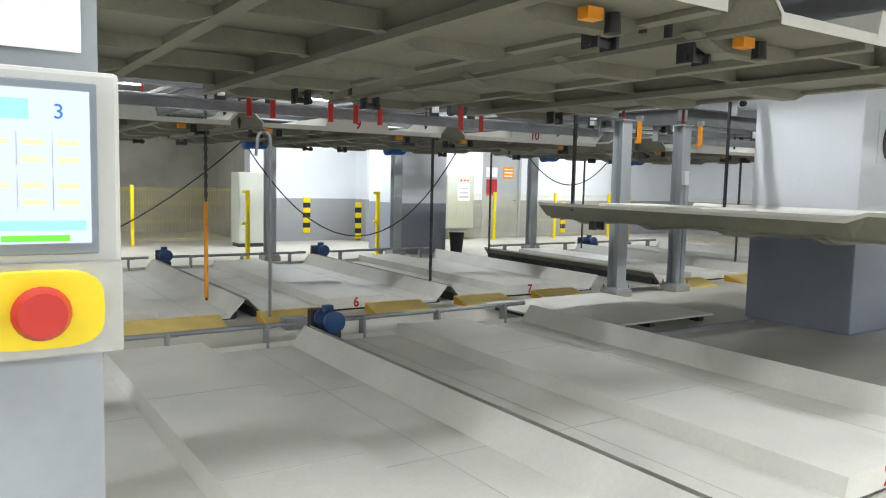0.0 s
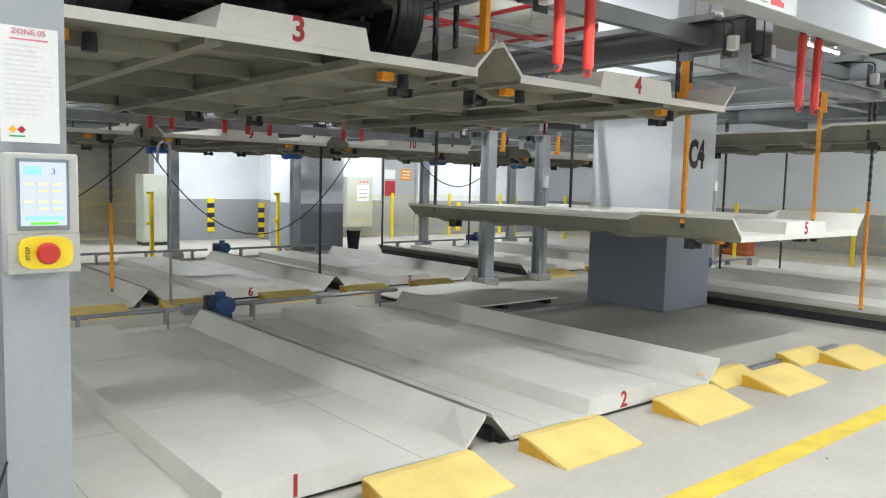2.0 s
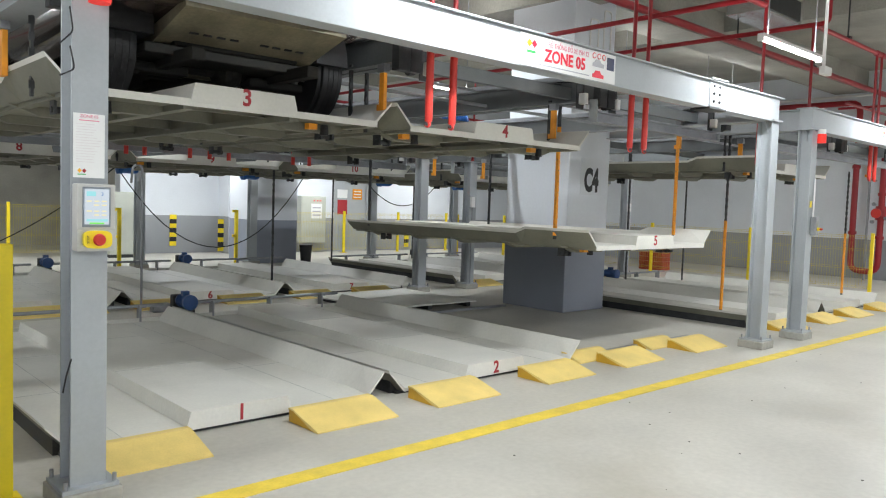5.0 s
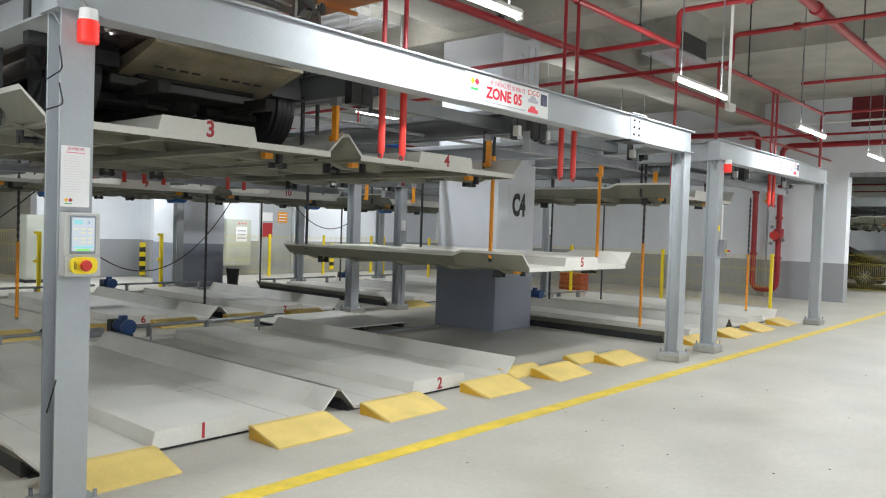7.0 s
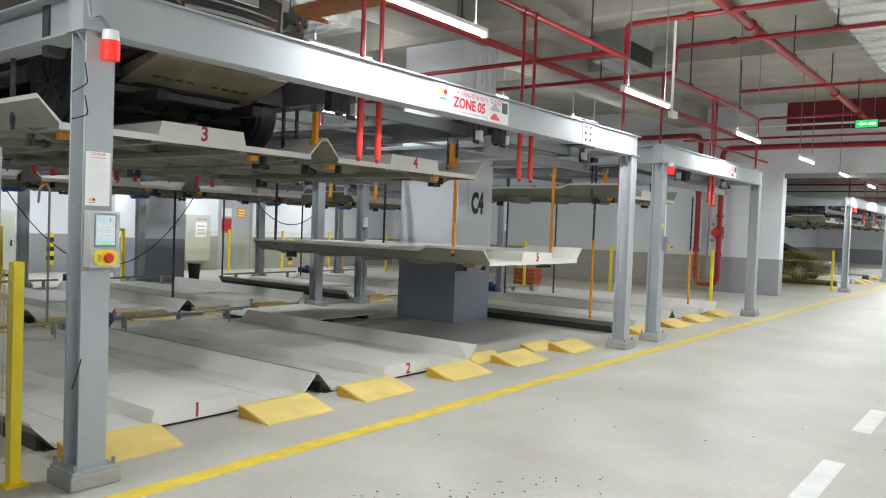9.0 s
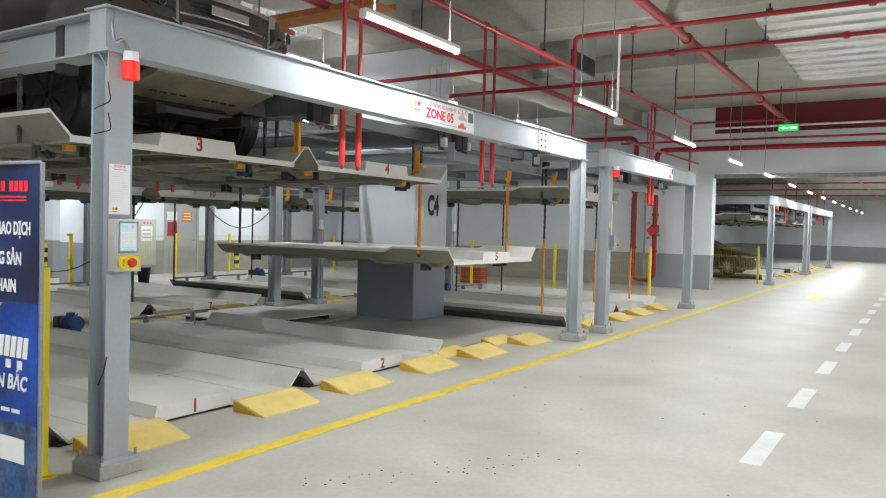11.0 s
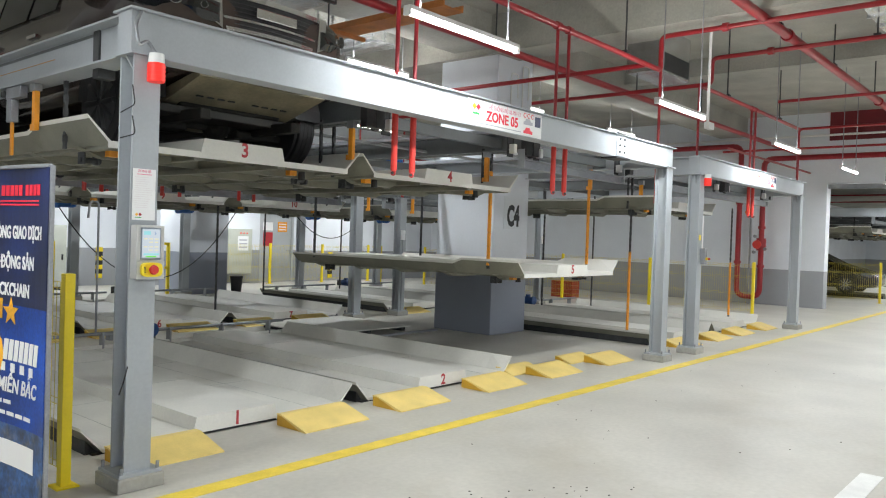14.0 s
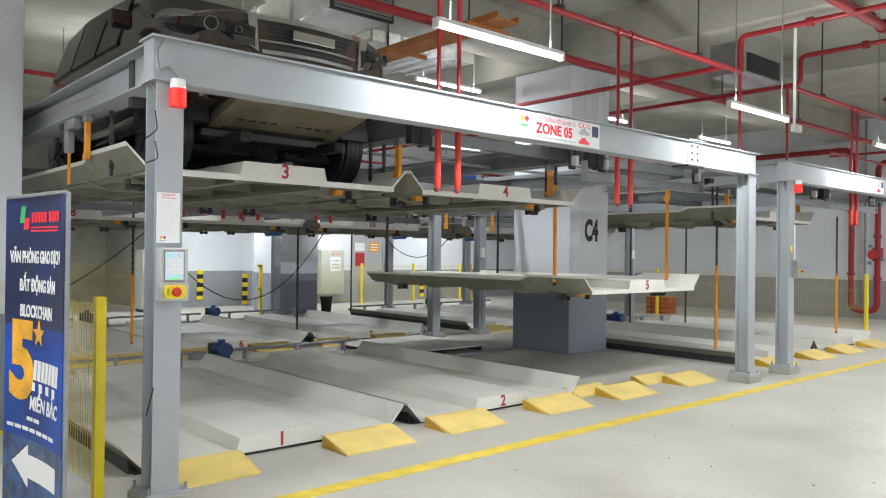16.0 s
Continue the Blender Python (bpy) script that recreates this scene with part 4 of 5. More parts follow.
# ducts and trays
def duct(x0, x1, y0, y1, z0, z1, label, step=0.6, along="x"):
    t = thing("air_duct", ((x0 + x1) / 2, (y0 + y1) / 2, z0), label, "air duct", "ducts")
    part("casing", boxes((x0, x1, y0, y1, z0, z1, 0.01)), FOIL, t, world=True)
    a, b = (x0, x1) if along == "x" else (y0, y1)
    for i in range(1, int((b - a) / step)):
        q = a + i * step
        r = (q - 0.02, q + 0.02, y0 - 0.03, y1 + 0.03, z0 - 0.03, z1 + 0.01) if along == "x" else (x0 - 0.03, x1 + 0.03, q - 0.02, q + 0.02, z0 - 0.03, z1 + 0.01)
        part("flange", boxes(r), FOIL, t, world=True)
    return t


duct(7.7, 14.3, -3.2, -1.0, 4.86, 5.38, "wide foil-clad air duct with ribs under the ceiling", 0.55)
g = duct(2.9, 3.75, 3.62, 8.5, 4.42, 4.84, "foil-clad air duct ending in a grille", 0.9, "y")
part("grille_frame", boxes((2.88, 3.77, 3.58, 3.62, 4.4, 4.86, 0.004)), DARK, g, world=True)
for i in range(11):
    part("slat", boxes((2.92, 3.73, 3.565, 3.58, 4.43 + i * 0.038, 4.45 + i * 0.038)), GALV, g, world=True)
g = duct(9.9, 11.2, 2.3, 2.9, 4.62, 5.4, "boxed air outlet with a dark grille", 2.0)
part("grille", boxes((10.0, 11.1, 2.28, 2.3, 4.66, 4.96)), DARK, g, world=True)
duct(4.9, 7.4, 6.0, 7.4, 4.98, 5.4, "ribbed foil-clad air duct above the hoists", 0.3)
t = thing("cable_tray", (4.3, 2.6, 4.28), "rusty orange cable tray hung from the ceiling", "cable tray")
TRAY = mat("tray_orange_primer", (0.45, 0.16, 0.04), 0.6, var=0.2, scale=6)
part("tray_bed", boxes((4.15, 4.5, 2.2, 9.5, 4.25, 4.262), (4.15, 4.165, 2.2, 9.5, 4.262, 4.33), (4.485, 4.5, 2.2, 9.5, 4.262, 4.33)), TRAY, t, world=True)
for y in (2.5, 4.0, 6.0):
    part("tray_rung", boxes((4.0, 4.65, y, y + 0.04, 4.2, 4.25)), TRAY, t, world=True)
    bm = bmesh.new()
    cyl(bm, (4.02, y + 0.02, 4.2), (4.02, y + 0.02, 5.4), 0.01, seg=6)
    part("tray_rod", bm, DARK, t, world=True)

# security camera on its drop pole
t = thing("security_camera", (8.35, 0.8, 3.36), "white security camera on a long ceiling pole", "camera")
bm = bmesh.new()
cyl(bm, (0, 0, 0.05), (0, 0, 2.04), 0.02, seg=10)
part("pole", bm, WHITE, t)
part("housing", boxes((-0.04, 0.16, -0.04, 0.04, -0.05, 0.05, 0.012)), WHITE, t)
bm = bmesh.new()
cyl(bm, (0.16, 0, 0.0), (0.18, 0, 0.0), 0.03, seg=14)
part("lens", bm, GLASS, t)

# green exit sign
t = thing("exit_sign", (17.2, -0.31, 4.20), "glowing green exit sign with a white arrow, hung from the ceiling", "exit sign")
part("case", boxes((0.0, 0.05, -0.24, 0.24, 0, 0.2, 0.006)), DARK, t)
part("lit_face", boxes((-0.006, 0.0, -0.225, 0.225, 0.015, 0.185)), EXIT_GLOW, t, "glowing green face")
bm = bmesh.new()
prism(bm, [(0.18, 0.10), (0.10, 0.15), (0.10, 0.12), (0.0, 0.12), (0.0, 0.08), (0.10, 0.08), (0.10, 0.05)], -0.012, -0.006, "x")
part("arrow", bm, glow("exit_white_glow", (0.9, 1.0, 0.9), 0.5), t)
part("word_bar", boxes((-0.012, -0.006, -0.19, -0.04, 0.07, 0.13)), glow("exit_word_glow", (0.9, 1.0, 0.9), 0.5), t)
for s in (-0.15, 0.15):
    bm = bmesh.new()
    cyl(bm, (0.025, s, 0.2), (0.025, s, 1.2), 0.006, seg=6)
    part("hanger_rod", bm, GALV, t)


# ---- control panel, notice and beacon on the near post ----
def control_panel(x, y, z0, w, hh, full=True):
    t = thing("control_panel", (x, y, z0), "grey control box with a lit touchscreen and red stop button" if full else "small grey switch box with a yellow stop plate on a post", "control panel")
    part("case", boxes((-w / 2, w / 2, -0.075, 0, 0, hh, 0.006)), GALV if not full else BEIGE_GREY, t)
    if full:
        part("bezel", boxes((-w * 0.36, w * 0.36, -0.081, -0.075, hh * 0.36, hh * 0.955, 0.002)), DARKGREY, t, "dark grey screen bezel")
        x0, x1, b0, b1 = -w * 0.315, w * 0.315, hh * 0.40, hh * 0.925
        part("screen", boxes((x0, x1, -0.083, -0.081, b0, b1)), SCREEN, t, "lit touchscreen")
        sw, sh = x1 - x0, b1 - b0
        part("mode_field", boxes((x0 + sw * 0.08, x0 + sw * 0.46, -0.0838, -0.083, b0 + sh * 0.80, b0 + sh * 0.93)), SCREEN_CYAN, t)
        lettering("screen_number", "3", 0.024, facing(x0 + sw * 0.72, -0.0845, b0 + sh * 0.855), SCREEN_BLUE, t, "blue number on the screen")
        for i in range(3):
            for j in range(2):
                cx, cz = x0 + sw * (0.18 + 0.31 * i), b0 + sh * (0.62 - 0.28 * j)
                part("slot_icon", boxes((cx - sw * 0.1, cx + sw * 0.1, -0.0838, -0.083, cz + sh * 0.02, cz + sh * 0.055)), SCREEN_YELLOW, t)
                if i:
                    part("slot_icon", boxes((cx - sw * 0.1, cx + sw * 0.1, -0.0838, -0.083, cz - sh * 0.09, cz - sh * 0.055)), SCREEN_YELLOW, t)
                part("slot_frame", boxes((cx - sw * 0.145, cx - sw * 0.138, -0.0836, -0.083, cz - sh * 0.12, cz + sh * 0.10)), GREY_PRINT, t)
        part("status_field", boxes((x0 + sw * 0.08, x1 - sw * 0.05, -0.0838, -0.083, b0 + sh * 0.085, b0 + sh * 0.15)), SCREEN_CYAN, t)
        part("progress_bar", boxes((x0 + sw * 0.2, x1 - sw * 0.2, -0.084, -0.083, b0 + sh * 0.015, b0 + sh * 0.055)), SCREEN_GREEN, t)
        bz = hh * 0.178
        part("button_plate", boxes((-w * 0.5, w * 0.5, -0.083, -0.075, hh * 0.0, hh * 0.335, 0.003)), CHROME_DULL, t, "brushed steel plate")
    else:
        bz = hh * 0.35
    k = w / 0.18
    bm = bmesh.new()
    ring = []
    for i in range(28):
        a = i * math.pi / 14
        ca, sa = math.cos(a), math.sin(a)
        ring.append((0.066 * k * math.copysign(abs(ca) ** 0.55, ca), bz + 0.043 * k * math.copysign(abs(sa) ** 0.55, sa)))
    prism(bm, ring, -0.105, -0.083)
    part("stop_collar", bm, POST_YELLOW, t, "yellow stop button collar")
    bm = bmesh.new()
    cyl(bm, (0, -0.105, bz), (0, -0.125, bz), 0.022 * k, 0.03 * k, seg=22)
    cyl(bm, (0, -0.125, bz), (0, -0.14, bz), 0.03 * k, 0.024 * k, seg=22)
    part("stop_button", bm, RED_BRIGHT, t, "red mushroom stop button", smooth=True)
    if full:
        lettering("stop_word", "STOP", 0.016, facing(-0.047, -0.1062, bz) @ pose(0, 0, 0, 0, 0, 90), INK, t)
    return t


BEIGE_GREY = mat("panel_case_paint", (0.55, 0.55, 0.53), 0.45, var=0.04)
DARKGREY = mat("panel_bezel", (0.22, 0.25, 0.29), 0.45, var=0.04)
CHROME_DULL = mat("brushed_steel", (0.5, 0.5, 0.48), 0.35, 0.7, var=0.1, scale=20)
control_panel(0.095, 1.08, 1.325, 0.185, 0.335)
control_panel(9.0, 1.08, 1.36, 0.09, 0.24, False)


def notice(x, y, z0, w, hh):
    t = thing("paper_notice", (x, y, z0), "white printed instruction notice stuck on a post", "notice")
    part("sheet", boxes((-w / 2, w / 2, -0.002, 0, 0, hh)), WHITE, t)
    lettering("heading", "ZONE 05", 0.022, facing(0, -0.0035, hh * 0.955), SIGN_PINK, t)
    part("heading_bar", boxes((-w * 0.32, w * 0.32, -0.003, -0.002, hh * 0.885, hh * 0.9)), SIGN_PINK, t)
    rows = random.Random(4)
    for i in range(15):
        z = hh * (0.83 - i * 0.042)
        part("text_line", boxes((-w * 0.42, w * (rows.uniform(0.1, 0.42)), -0.003, -0.002, z, z + 0.003)), FAINT_PRINT, t)
    for i, c in enumerate((GOLD, NUMBER_RED)):
        bm = bmesh.new()
        s = 0.011
        prism(bm, [(-w * 0.3 + i * 0.022, hh * 0.11 + s), (-w * 0.3 + i * 0.022 + s, hh * 0.11), (-w * 0.3 + i * 0.022, hh * 0.11 - s), (-w * 0.3 + i * 0.022 - s, hh * 0.11)], -0.003, -0.002)
        part("emblem", bm, c, t)
    part("emblem_caption", boxes((-w * 0.36, -w * 0.1, -0.003, -0.002, hh * 0.045, hh * 0.06)), GREEN, t)


notice(0.082, 1.08, 1.69, 0.15, 0.32)


def beacon(x, y, z):
    t = thing("warning_beacon", (x, y, z), "red and white warning beacon on a post head", "beacon", "warning beacons")
    bm = bmesh.new()
    cyl(bm, (0, 0, 0.0), (0, 0, 0.115), 0.052, 0.052, seg=24)
    for i in range(4):
        cyl(bm, (0, 0, 0.012 + i * 0.026), (0, 0, 0.024 + i * 0.026), 0.055, seg=24)
    part("lens", bm, BEACON, t, "ribbed red lens")
    bm = bmesh.new()
    cyl(bm, (0, 0, 0.115), (0, 0, 0.175), 0.05, 0.045, seg=24)
    part("cap", bm, WHITE, t, "white plastic cap")
    part("bracket", boxes((-0.02, 0.02, 0.0, 0.07, 0.15, 0.175)), GALV, t)


beacon(0.11, 1.02, 2.55)
beacon(9.0, 1.02, 2.55)
beacon(24.45, 1.02, 2.55)
for pts, lab in (([(0.1, 1.02, 2.73), (0.06, 1.04, 2.8), (-0.02, 1.0, 2.75), (-0.03, 1.02, 2.88), (0.04, 1.08, 2.99)], "thin grey cable looping from the beacon to the beam"),
                 ([(-0.012, 1.075, 2.52), (0.0, 1.06, 2.40), (-0.02, 1.2, 2.36)], "thin black cable tied round a post"),
                 ([(-0.012, 1.07, 2.33), (0.01, 1.066, 2.22), (-0.02, 1.2, 2.2)], "thin black cable tied round a post"),
                 ([(0.0, 1.07, 0.78), (-0.03, 1.05, 0.7), (-0.025, 1.12, 0.6)], "thin black cable end hanging at a post")):
    pipe(pts, 0.004 if "black" in lab else 0.011, lab, BLACK if "black" in lab else GALV, 0.03, "loose cables", "cable", "loose_cable")


# ---- fences and bollards ----
MESH_YELLOW = mat("mesh_yellow_paint", (0.62, 0.50, 0.06), 0.45, var=0.08)


def fence(a, b, hh=1.28, n_posts=2, label="yellow welded-mesh fence panel between yellow posts", step=0.055, first=True, last=True):
    a, b = Vector((*a, 0)), Vector((*b, 0))
    d = b - a
    u = d.normalized()
    t = thing("mesh_fence", tuple(a), label, "fence", "yellow fences")
    for i in range(n_posts):
        if (i == 0 and not first) or (i == n_posts - 1 and not last):
            continue
        p = d * (i / (n_posts - 1))
        bm = bmesh.new()
        box(bm, p.x - 0.032, p.x + 0.032, p.y - 0.032, p.y + 0.032, 0, hh + 0.06, 0.004)
        box(bm, p.x - 0.07, p.x + 0.07, p.y - 0.07, p.y + 0.07, 0, 0.01)
        part("post", bm, POST_YELLOW, t)
    n = int(d.length / step)
    verts, faces = [], []

    def bar(p, q, r):
        k = len(verts)
        w = Vector((0, 0, 1)) if abs((q - p).normalized().z) < 0.5 else u
        s = w.cross((q - p).normalized())
        for e in (p, q):
            for c in (w * r, s * r, -w * r, -s * r):
                verts.append(tuple(e + c))
        for j in range(4):
            faces.append((k + j, k + (j + 1) % 4, k + 4 + (j + 1) % 4, k + 4 + j))

    for i in range(1, n):
        p = u * (d.length * i / n)
        bar(p + Vector((0, 0, 0.1)), p + Vector((0, 0, hh)), 0.0024)
    for z in (0.1, 0.14, 0.5, 0.54, 0.9, 0.94, hh - 0.04, hh):
        bar(Vector((0, 0, z)), d + Vector((0, 0, z)), 0.0028)
    me = bpy.data.meshes.new("wire_mesh")
    me.from_pydata(verts, [], faces)
    me.materials.append(MESH_YELLOW)
    w = new("wire_mesh", me)
    w.parent = t
    tagged(w, "yellow welded wire mesh", "", "", "stuff")
    return t


fence((-0.22, 1.42), (-0.22, 3.95), 1.28, 3)
fence((16.3, 2.7), (16.3, 13.3), 1.22, 5)
fence((24.75, 1.6), (24.75, 8.9), 1.22, 4)
fence((-4.0, 17.0), (5.7, 17.0), 1.24, 5)
fence((10.0, 16.0), (16.3, 16.0), 1.2, 4, first=False)


def bollard(x, y, hh=1.28, arm=True):
    t = thing("guard_post", (x, y, 0), "yellow steel guard post with short arms standing on the floor", "post", "yellow guard posts")
    part("stem", boxes((-0.035, 0.035, -0.035, 0.035, 0, hh, 0.005)), POST_YELLOW, t)
    part("foot", boxes((-0.08, 0.08, -0.08, 0.08, 0, 0.012, 0.002)), POST_YELLOW, t)
    if arm:
        for z in (hh - 0.03, hh * 0.52):
            part("arm", boxes((-0.1, 0.035, -0.02, 0.02, z - 0.03, z + 0.03, 0.004)), POST_YELLOW, t)


for x, y in ((4.62, 13.6), (7.40, 13.75), (14.3, 13.6), (14.55, 13.6), (5.55, 16.6)):
    bollard(x, y)


def corner_guard(x, y, z0, z1):
    t = thing("corner_guard", (x, y, z0), "black and yellow striped rubber guard fixed to a wall", "corner guard", "striped guards")
    n = 7
    for i in range(n):
        a, b = (z1 - z0) * i / n, (z1 - z0) * (i + 1) / n
        part("stripe", boxes((-0.09, 0.09, -0.03, 0.0, a, b)), POST_YELLOW if i % 2 == 0 else BLACK, t)


corner_guard(7.3, 17.2, 0.2, 1.05)
corner_guard(8.55, 16.9, 0.05, 0.95)
corner_guard(15.05, 16.6, 0.1, 0.98)


# ---- rear wall fittings ----
t = thing("door_1", (12.79, 16.62, 0), "closed grey steel door with paper notices in the rear wall", "door", "", "structure")
part("leaf", boxes((-0.6, 0.6, 0.03, 0.08, 0.01, 2.24, 0.004)), DOOR, t)
part("frame", boxes((-0.665, -0.6, -0.02, 0.12, 0, 2.298), (0.6, 0.665, -0.02, 0.12, 0, 2.298), (-0.6, 0.6, -0.02, 0.12, 2.24, 2.298)), DOOR, t)
for i in range(12):
    part("louvre", boxes((-0.45, 0.45, 0.015, 0.03, 0.2 + i * 0.05, 0.23 + i * 0.05)), DOOR, t)
bm = bmesh.new()
sweep(bm, rounded([(0.5, 0.03, 1.02), (0.5, -0.03, 1.02), (0.38, -0.03, 1.02)], 0.02), 0.01)
part("door_handle", bm, CHROME, t)
part("white_notice", boxes((-0.52, -0.14, 0.022, 0.03, 1.66, 1.92)), WHITE, t, "white paper notice")
part("red_notice", boxes((-0.50, -0.14, 0.022, 0.03, 1.15, 1.6)), NUMBER_RED, t, "dark red notice")
part("orange_notice", boxes((0.06, 0.42, 0.022, 0.03, 1.62, 1.95)), ORANGE, t, "orange warning notice")
for i in range(3):
    part("notice_bar", boxes((0.1, 0.38, 0.018, 0.022, 1.68 + i * 0.09, 1.71 + i * 0.09)), WHITE, t)

t = thing("electrical_cabinet", (11.2, 16.6, 0.30), "grey-green wall electrical cabinet with a white label", "cabinet")
part("case", boxes((-0.43, 0.43, -0.3, 0, 0, 1.38, 0.008)), BEIGE, t)
part("door", boxes((-0.41, 0.41, -0.318, -0.3, 0.02, 1.36, 0.006)), BEIGE, t)
part("label", boxes((-0.1, 0.28, -0.323, -0.318, 0.72, 1.16)), WHITE, t, "white printed label")
for i in range(3):
    part("label_bar", boxes((-0.05, 0.23, -0.326, -0.323, 0.8 + i * 0.11, 0.84 + i * 0.11)), GREY_PRINT, t)
    bm = bmesh.new()
    cyl(bm, (-0.0 + i * 0.11, -0.335, 1.25), (-0.0 + i * 0.11, -0.318, 1.25), 0.022, seg=14)
    part("indicator", bm, BEACON, t, "lit red indicator")
t = thing("beige_cabinet", (5.6, 16.3, 0), "beige metal switch cabinet standing by the fence", "cabinet")
part("case", boxes((-0.35, 0.35, -0.25, 0.25, 0.08, 1.62, 0.01)), BEIGE, t)
part("plinth", boxes((-0.33, 0.33, -0.23, 0.23, 0, 0.08)), DARK, t)
part("door", boxes((-0.33, 0.33, -0.268, -0.25, 0.12, 1.58, 0.004)), BEIGE, t)
part("handle", boxes((0.22, 0.26, -0.285, -0.268, 0.75, 0.9, 0.004)), DARK, t)
t = thing("waste_bin", (9.1, 13.35, 0), "black plastic waste bin beside a column", "bin")
bm = bmesh.new()
cyl(bm, (0, 0, 0), (0, 0, 0.42), 0.12, 0.16, seg=20)
part("tub", bm, BLACK, t)
bm = bmesh.new()
cyl(bm, (0, 0, 0.42), (0, 0, 0.45), 0.17, 0.165, seg=20)
part("rim", bm, BLACK, t)

# stacked timber behind the rear fence
rng = random.Random(7)
t = thing("timber_stack", (1.6, 18.2, 0), "stack of rough timber boards behind the rear fence", "timber stack")
for i in range(9):
    y = -0.5 + rng.uniform(-0.05, 0.05)
    part("board", boxes((-1.4 + rng.uniform(-0.1, 0.1), 1.4 + rng.uniform(-0.1, 0.1), y, y + 0.9, i * 0.09, i * 0.09 + 0.07, 0.004)), WOOD, t)
t = thing("block_stack", (16.95, 8.3, 0), "stack of red-brown boxed blocks behind the fence", "block stack")
for i in range(4):
    for j in range(4):
        part("block", boxes((-0.2, 0.2, -0.36 + j * 0.18, -0.19 + j * 0.18, i * 0.12, i * 0.12 + 0.113, 0.005)), EXT_RED, t)

# loose cables between the hoist motors, and a bent conduit
def sag(a, b, low, n=18):
    a, b = Vector(a), Vector(b)
    out = []
    for i in range(n + 1):
        s = i / n
        p = a.lerp(b, s)
        p.z -= (a.lerp(b, 0.5).z - low) * 4 * s * (1 - s)
        out.append(p)
    return out


for a, b, low in (((4.1, 12.3, 2.12), (8.35, 12.3, 2.12), 0.5), ((0.9, 12.3, 0.2), (4.1, 12.3, 2.12), 0.9), ((10.2, 12.4, 2.1), (12.6, 12.4, 2.1), 1.5)):
    bm = bmesh.new()
    sweep(bm, sag(a, b, low), 0.011, 8)
    tagged(part("hanging_cable", bm, BLACK), "black cable sagging between hoist motors", "cable", "hanging cables")
pipe([(2.83, 7.62, 0.06), (2.83, 7.62, 2.0), (2.70, 7.62, 2.0), (2.68, 7.62, 1.75)], 0.016, "grey bent conduit standing up from the floor box", GALV, 0.08, "grey conduits", "conduit", "conduit_pipe")
t = thing("floor_box", (2.95, 7.25, 0), "small grey junction box on the floor", "junction box")
part("box_body", boxes((-0.12, 0.12, -0.07, 0.07, 0, 0.1, 0.008)), GALV, t)
part("lid", boxes((-0.125, 0.125, -0.075, 0.075, 0.1, 0.112, 0.003)), GALV, t)
for x in (8.96, 14.14):
    t = thing("switch_box", (x - 0.05, 7.29, 1.55), "white plastic switch box with a conduit on a post", "switch box", "post switch boxes")
    part("cover", boxes((-0.05, 0.05, -0.05, 0, 0, 0.2, 0.008)), WHITE, t)
    bm = bmesh.new()
    sweep(bm, [(0, -0.02, 0.0), (0, -0.02, -1.5)], 0.012)
    part("conduit", bm, GALV, t)

# steel cover plate behind the open bay
t = thing("cover_plate", (6.5, 6.85, 0), "flat grey steel cover plate on dark feet between the rows", "cover plate")
part("plate", boxes((-1.15, 0.80, -1.38, 0.40, 0.075, 0.095, 0.003)), DECK, t)
for sx in (-1.0, -0.15, 0.66):
    part("foot", boxes((sx, sx + 0.08, -1.3, 0.36, 0, 0.075)), DARK, t)

# small marks and conduits
p2 = thing("post_tape", (8.96, 1.08, 1.55), "white strip and yellow tape stuck on a post", "tape")
part("white_strip", boxes((0.045, 0.09, -0.003, 0, 0.0, 0.55)), WHITE, p2)
part("yellow_tape", boxes((-0.06, 0.0, -0.003, 0, 0.17, 0.25)), POST_YELLOW, p2, "small yellow tape patch")
for x0, x1, zt in ((8.32, 8.52, 4.5), (8.66, 8.84, 4.68)):
    pipe([(x0, 4.245, 3.05), (x0, 4.245, zt), (x1, 4.245, zt), (x1, 4.245, 4.1)], 0.013, "thin white electrical conduit on a column", WHITE, 0.05, "white conduits", "conduit", "conduit_pipe")
SPECK = mat("floor_grit", (0.10, 0.09, 0.08), 0.8, var=0.3, scale=20)
rng = random.Random(11)
bm = bmesh.new()
for i in range(90):
    s = rng.uniform(0, 1)
    x, y = 0.7 + 1.7 * s + rng.gauss(0, 0.12), -0.15 - 0.95 * s + rng.gauss(0, 0.10)
    if i > 45:
        x, y = rng.uniform(-2, 9), rng.uniform(-2.6, 0.6)
    r = rng.uniform(0.003, 0.010)
    bmesh.ops.create_cone(bm, cap_ends=True, segments=6, radius1=r, radius2=r * 0.6, depth=0.004, matrix=pose(x, y, 0.002, 0, 0, rng.uniform(0, 90)))
tagged(part("floor_grit", bm, SPECK), "dark grit and drill dust scattered on the floor", "grit", "", "stuff")


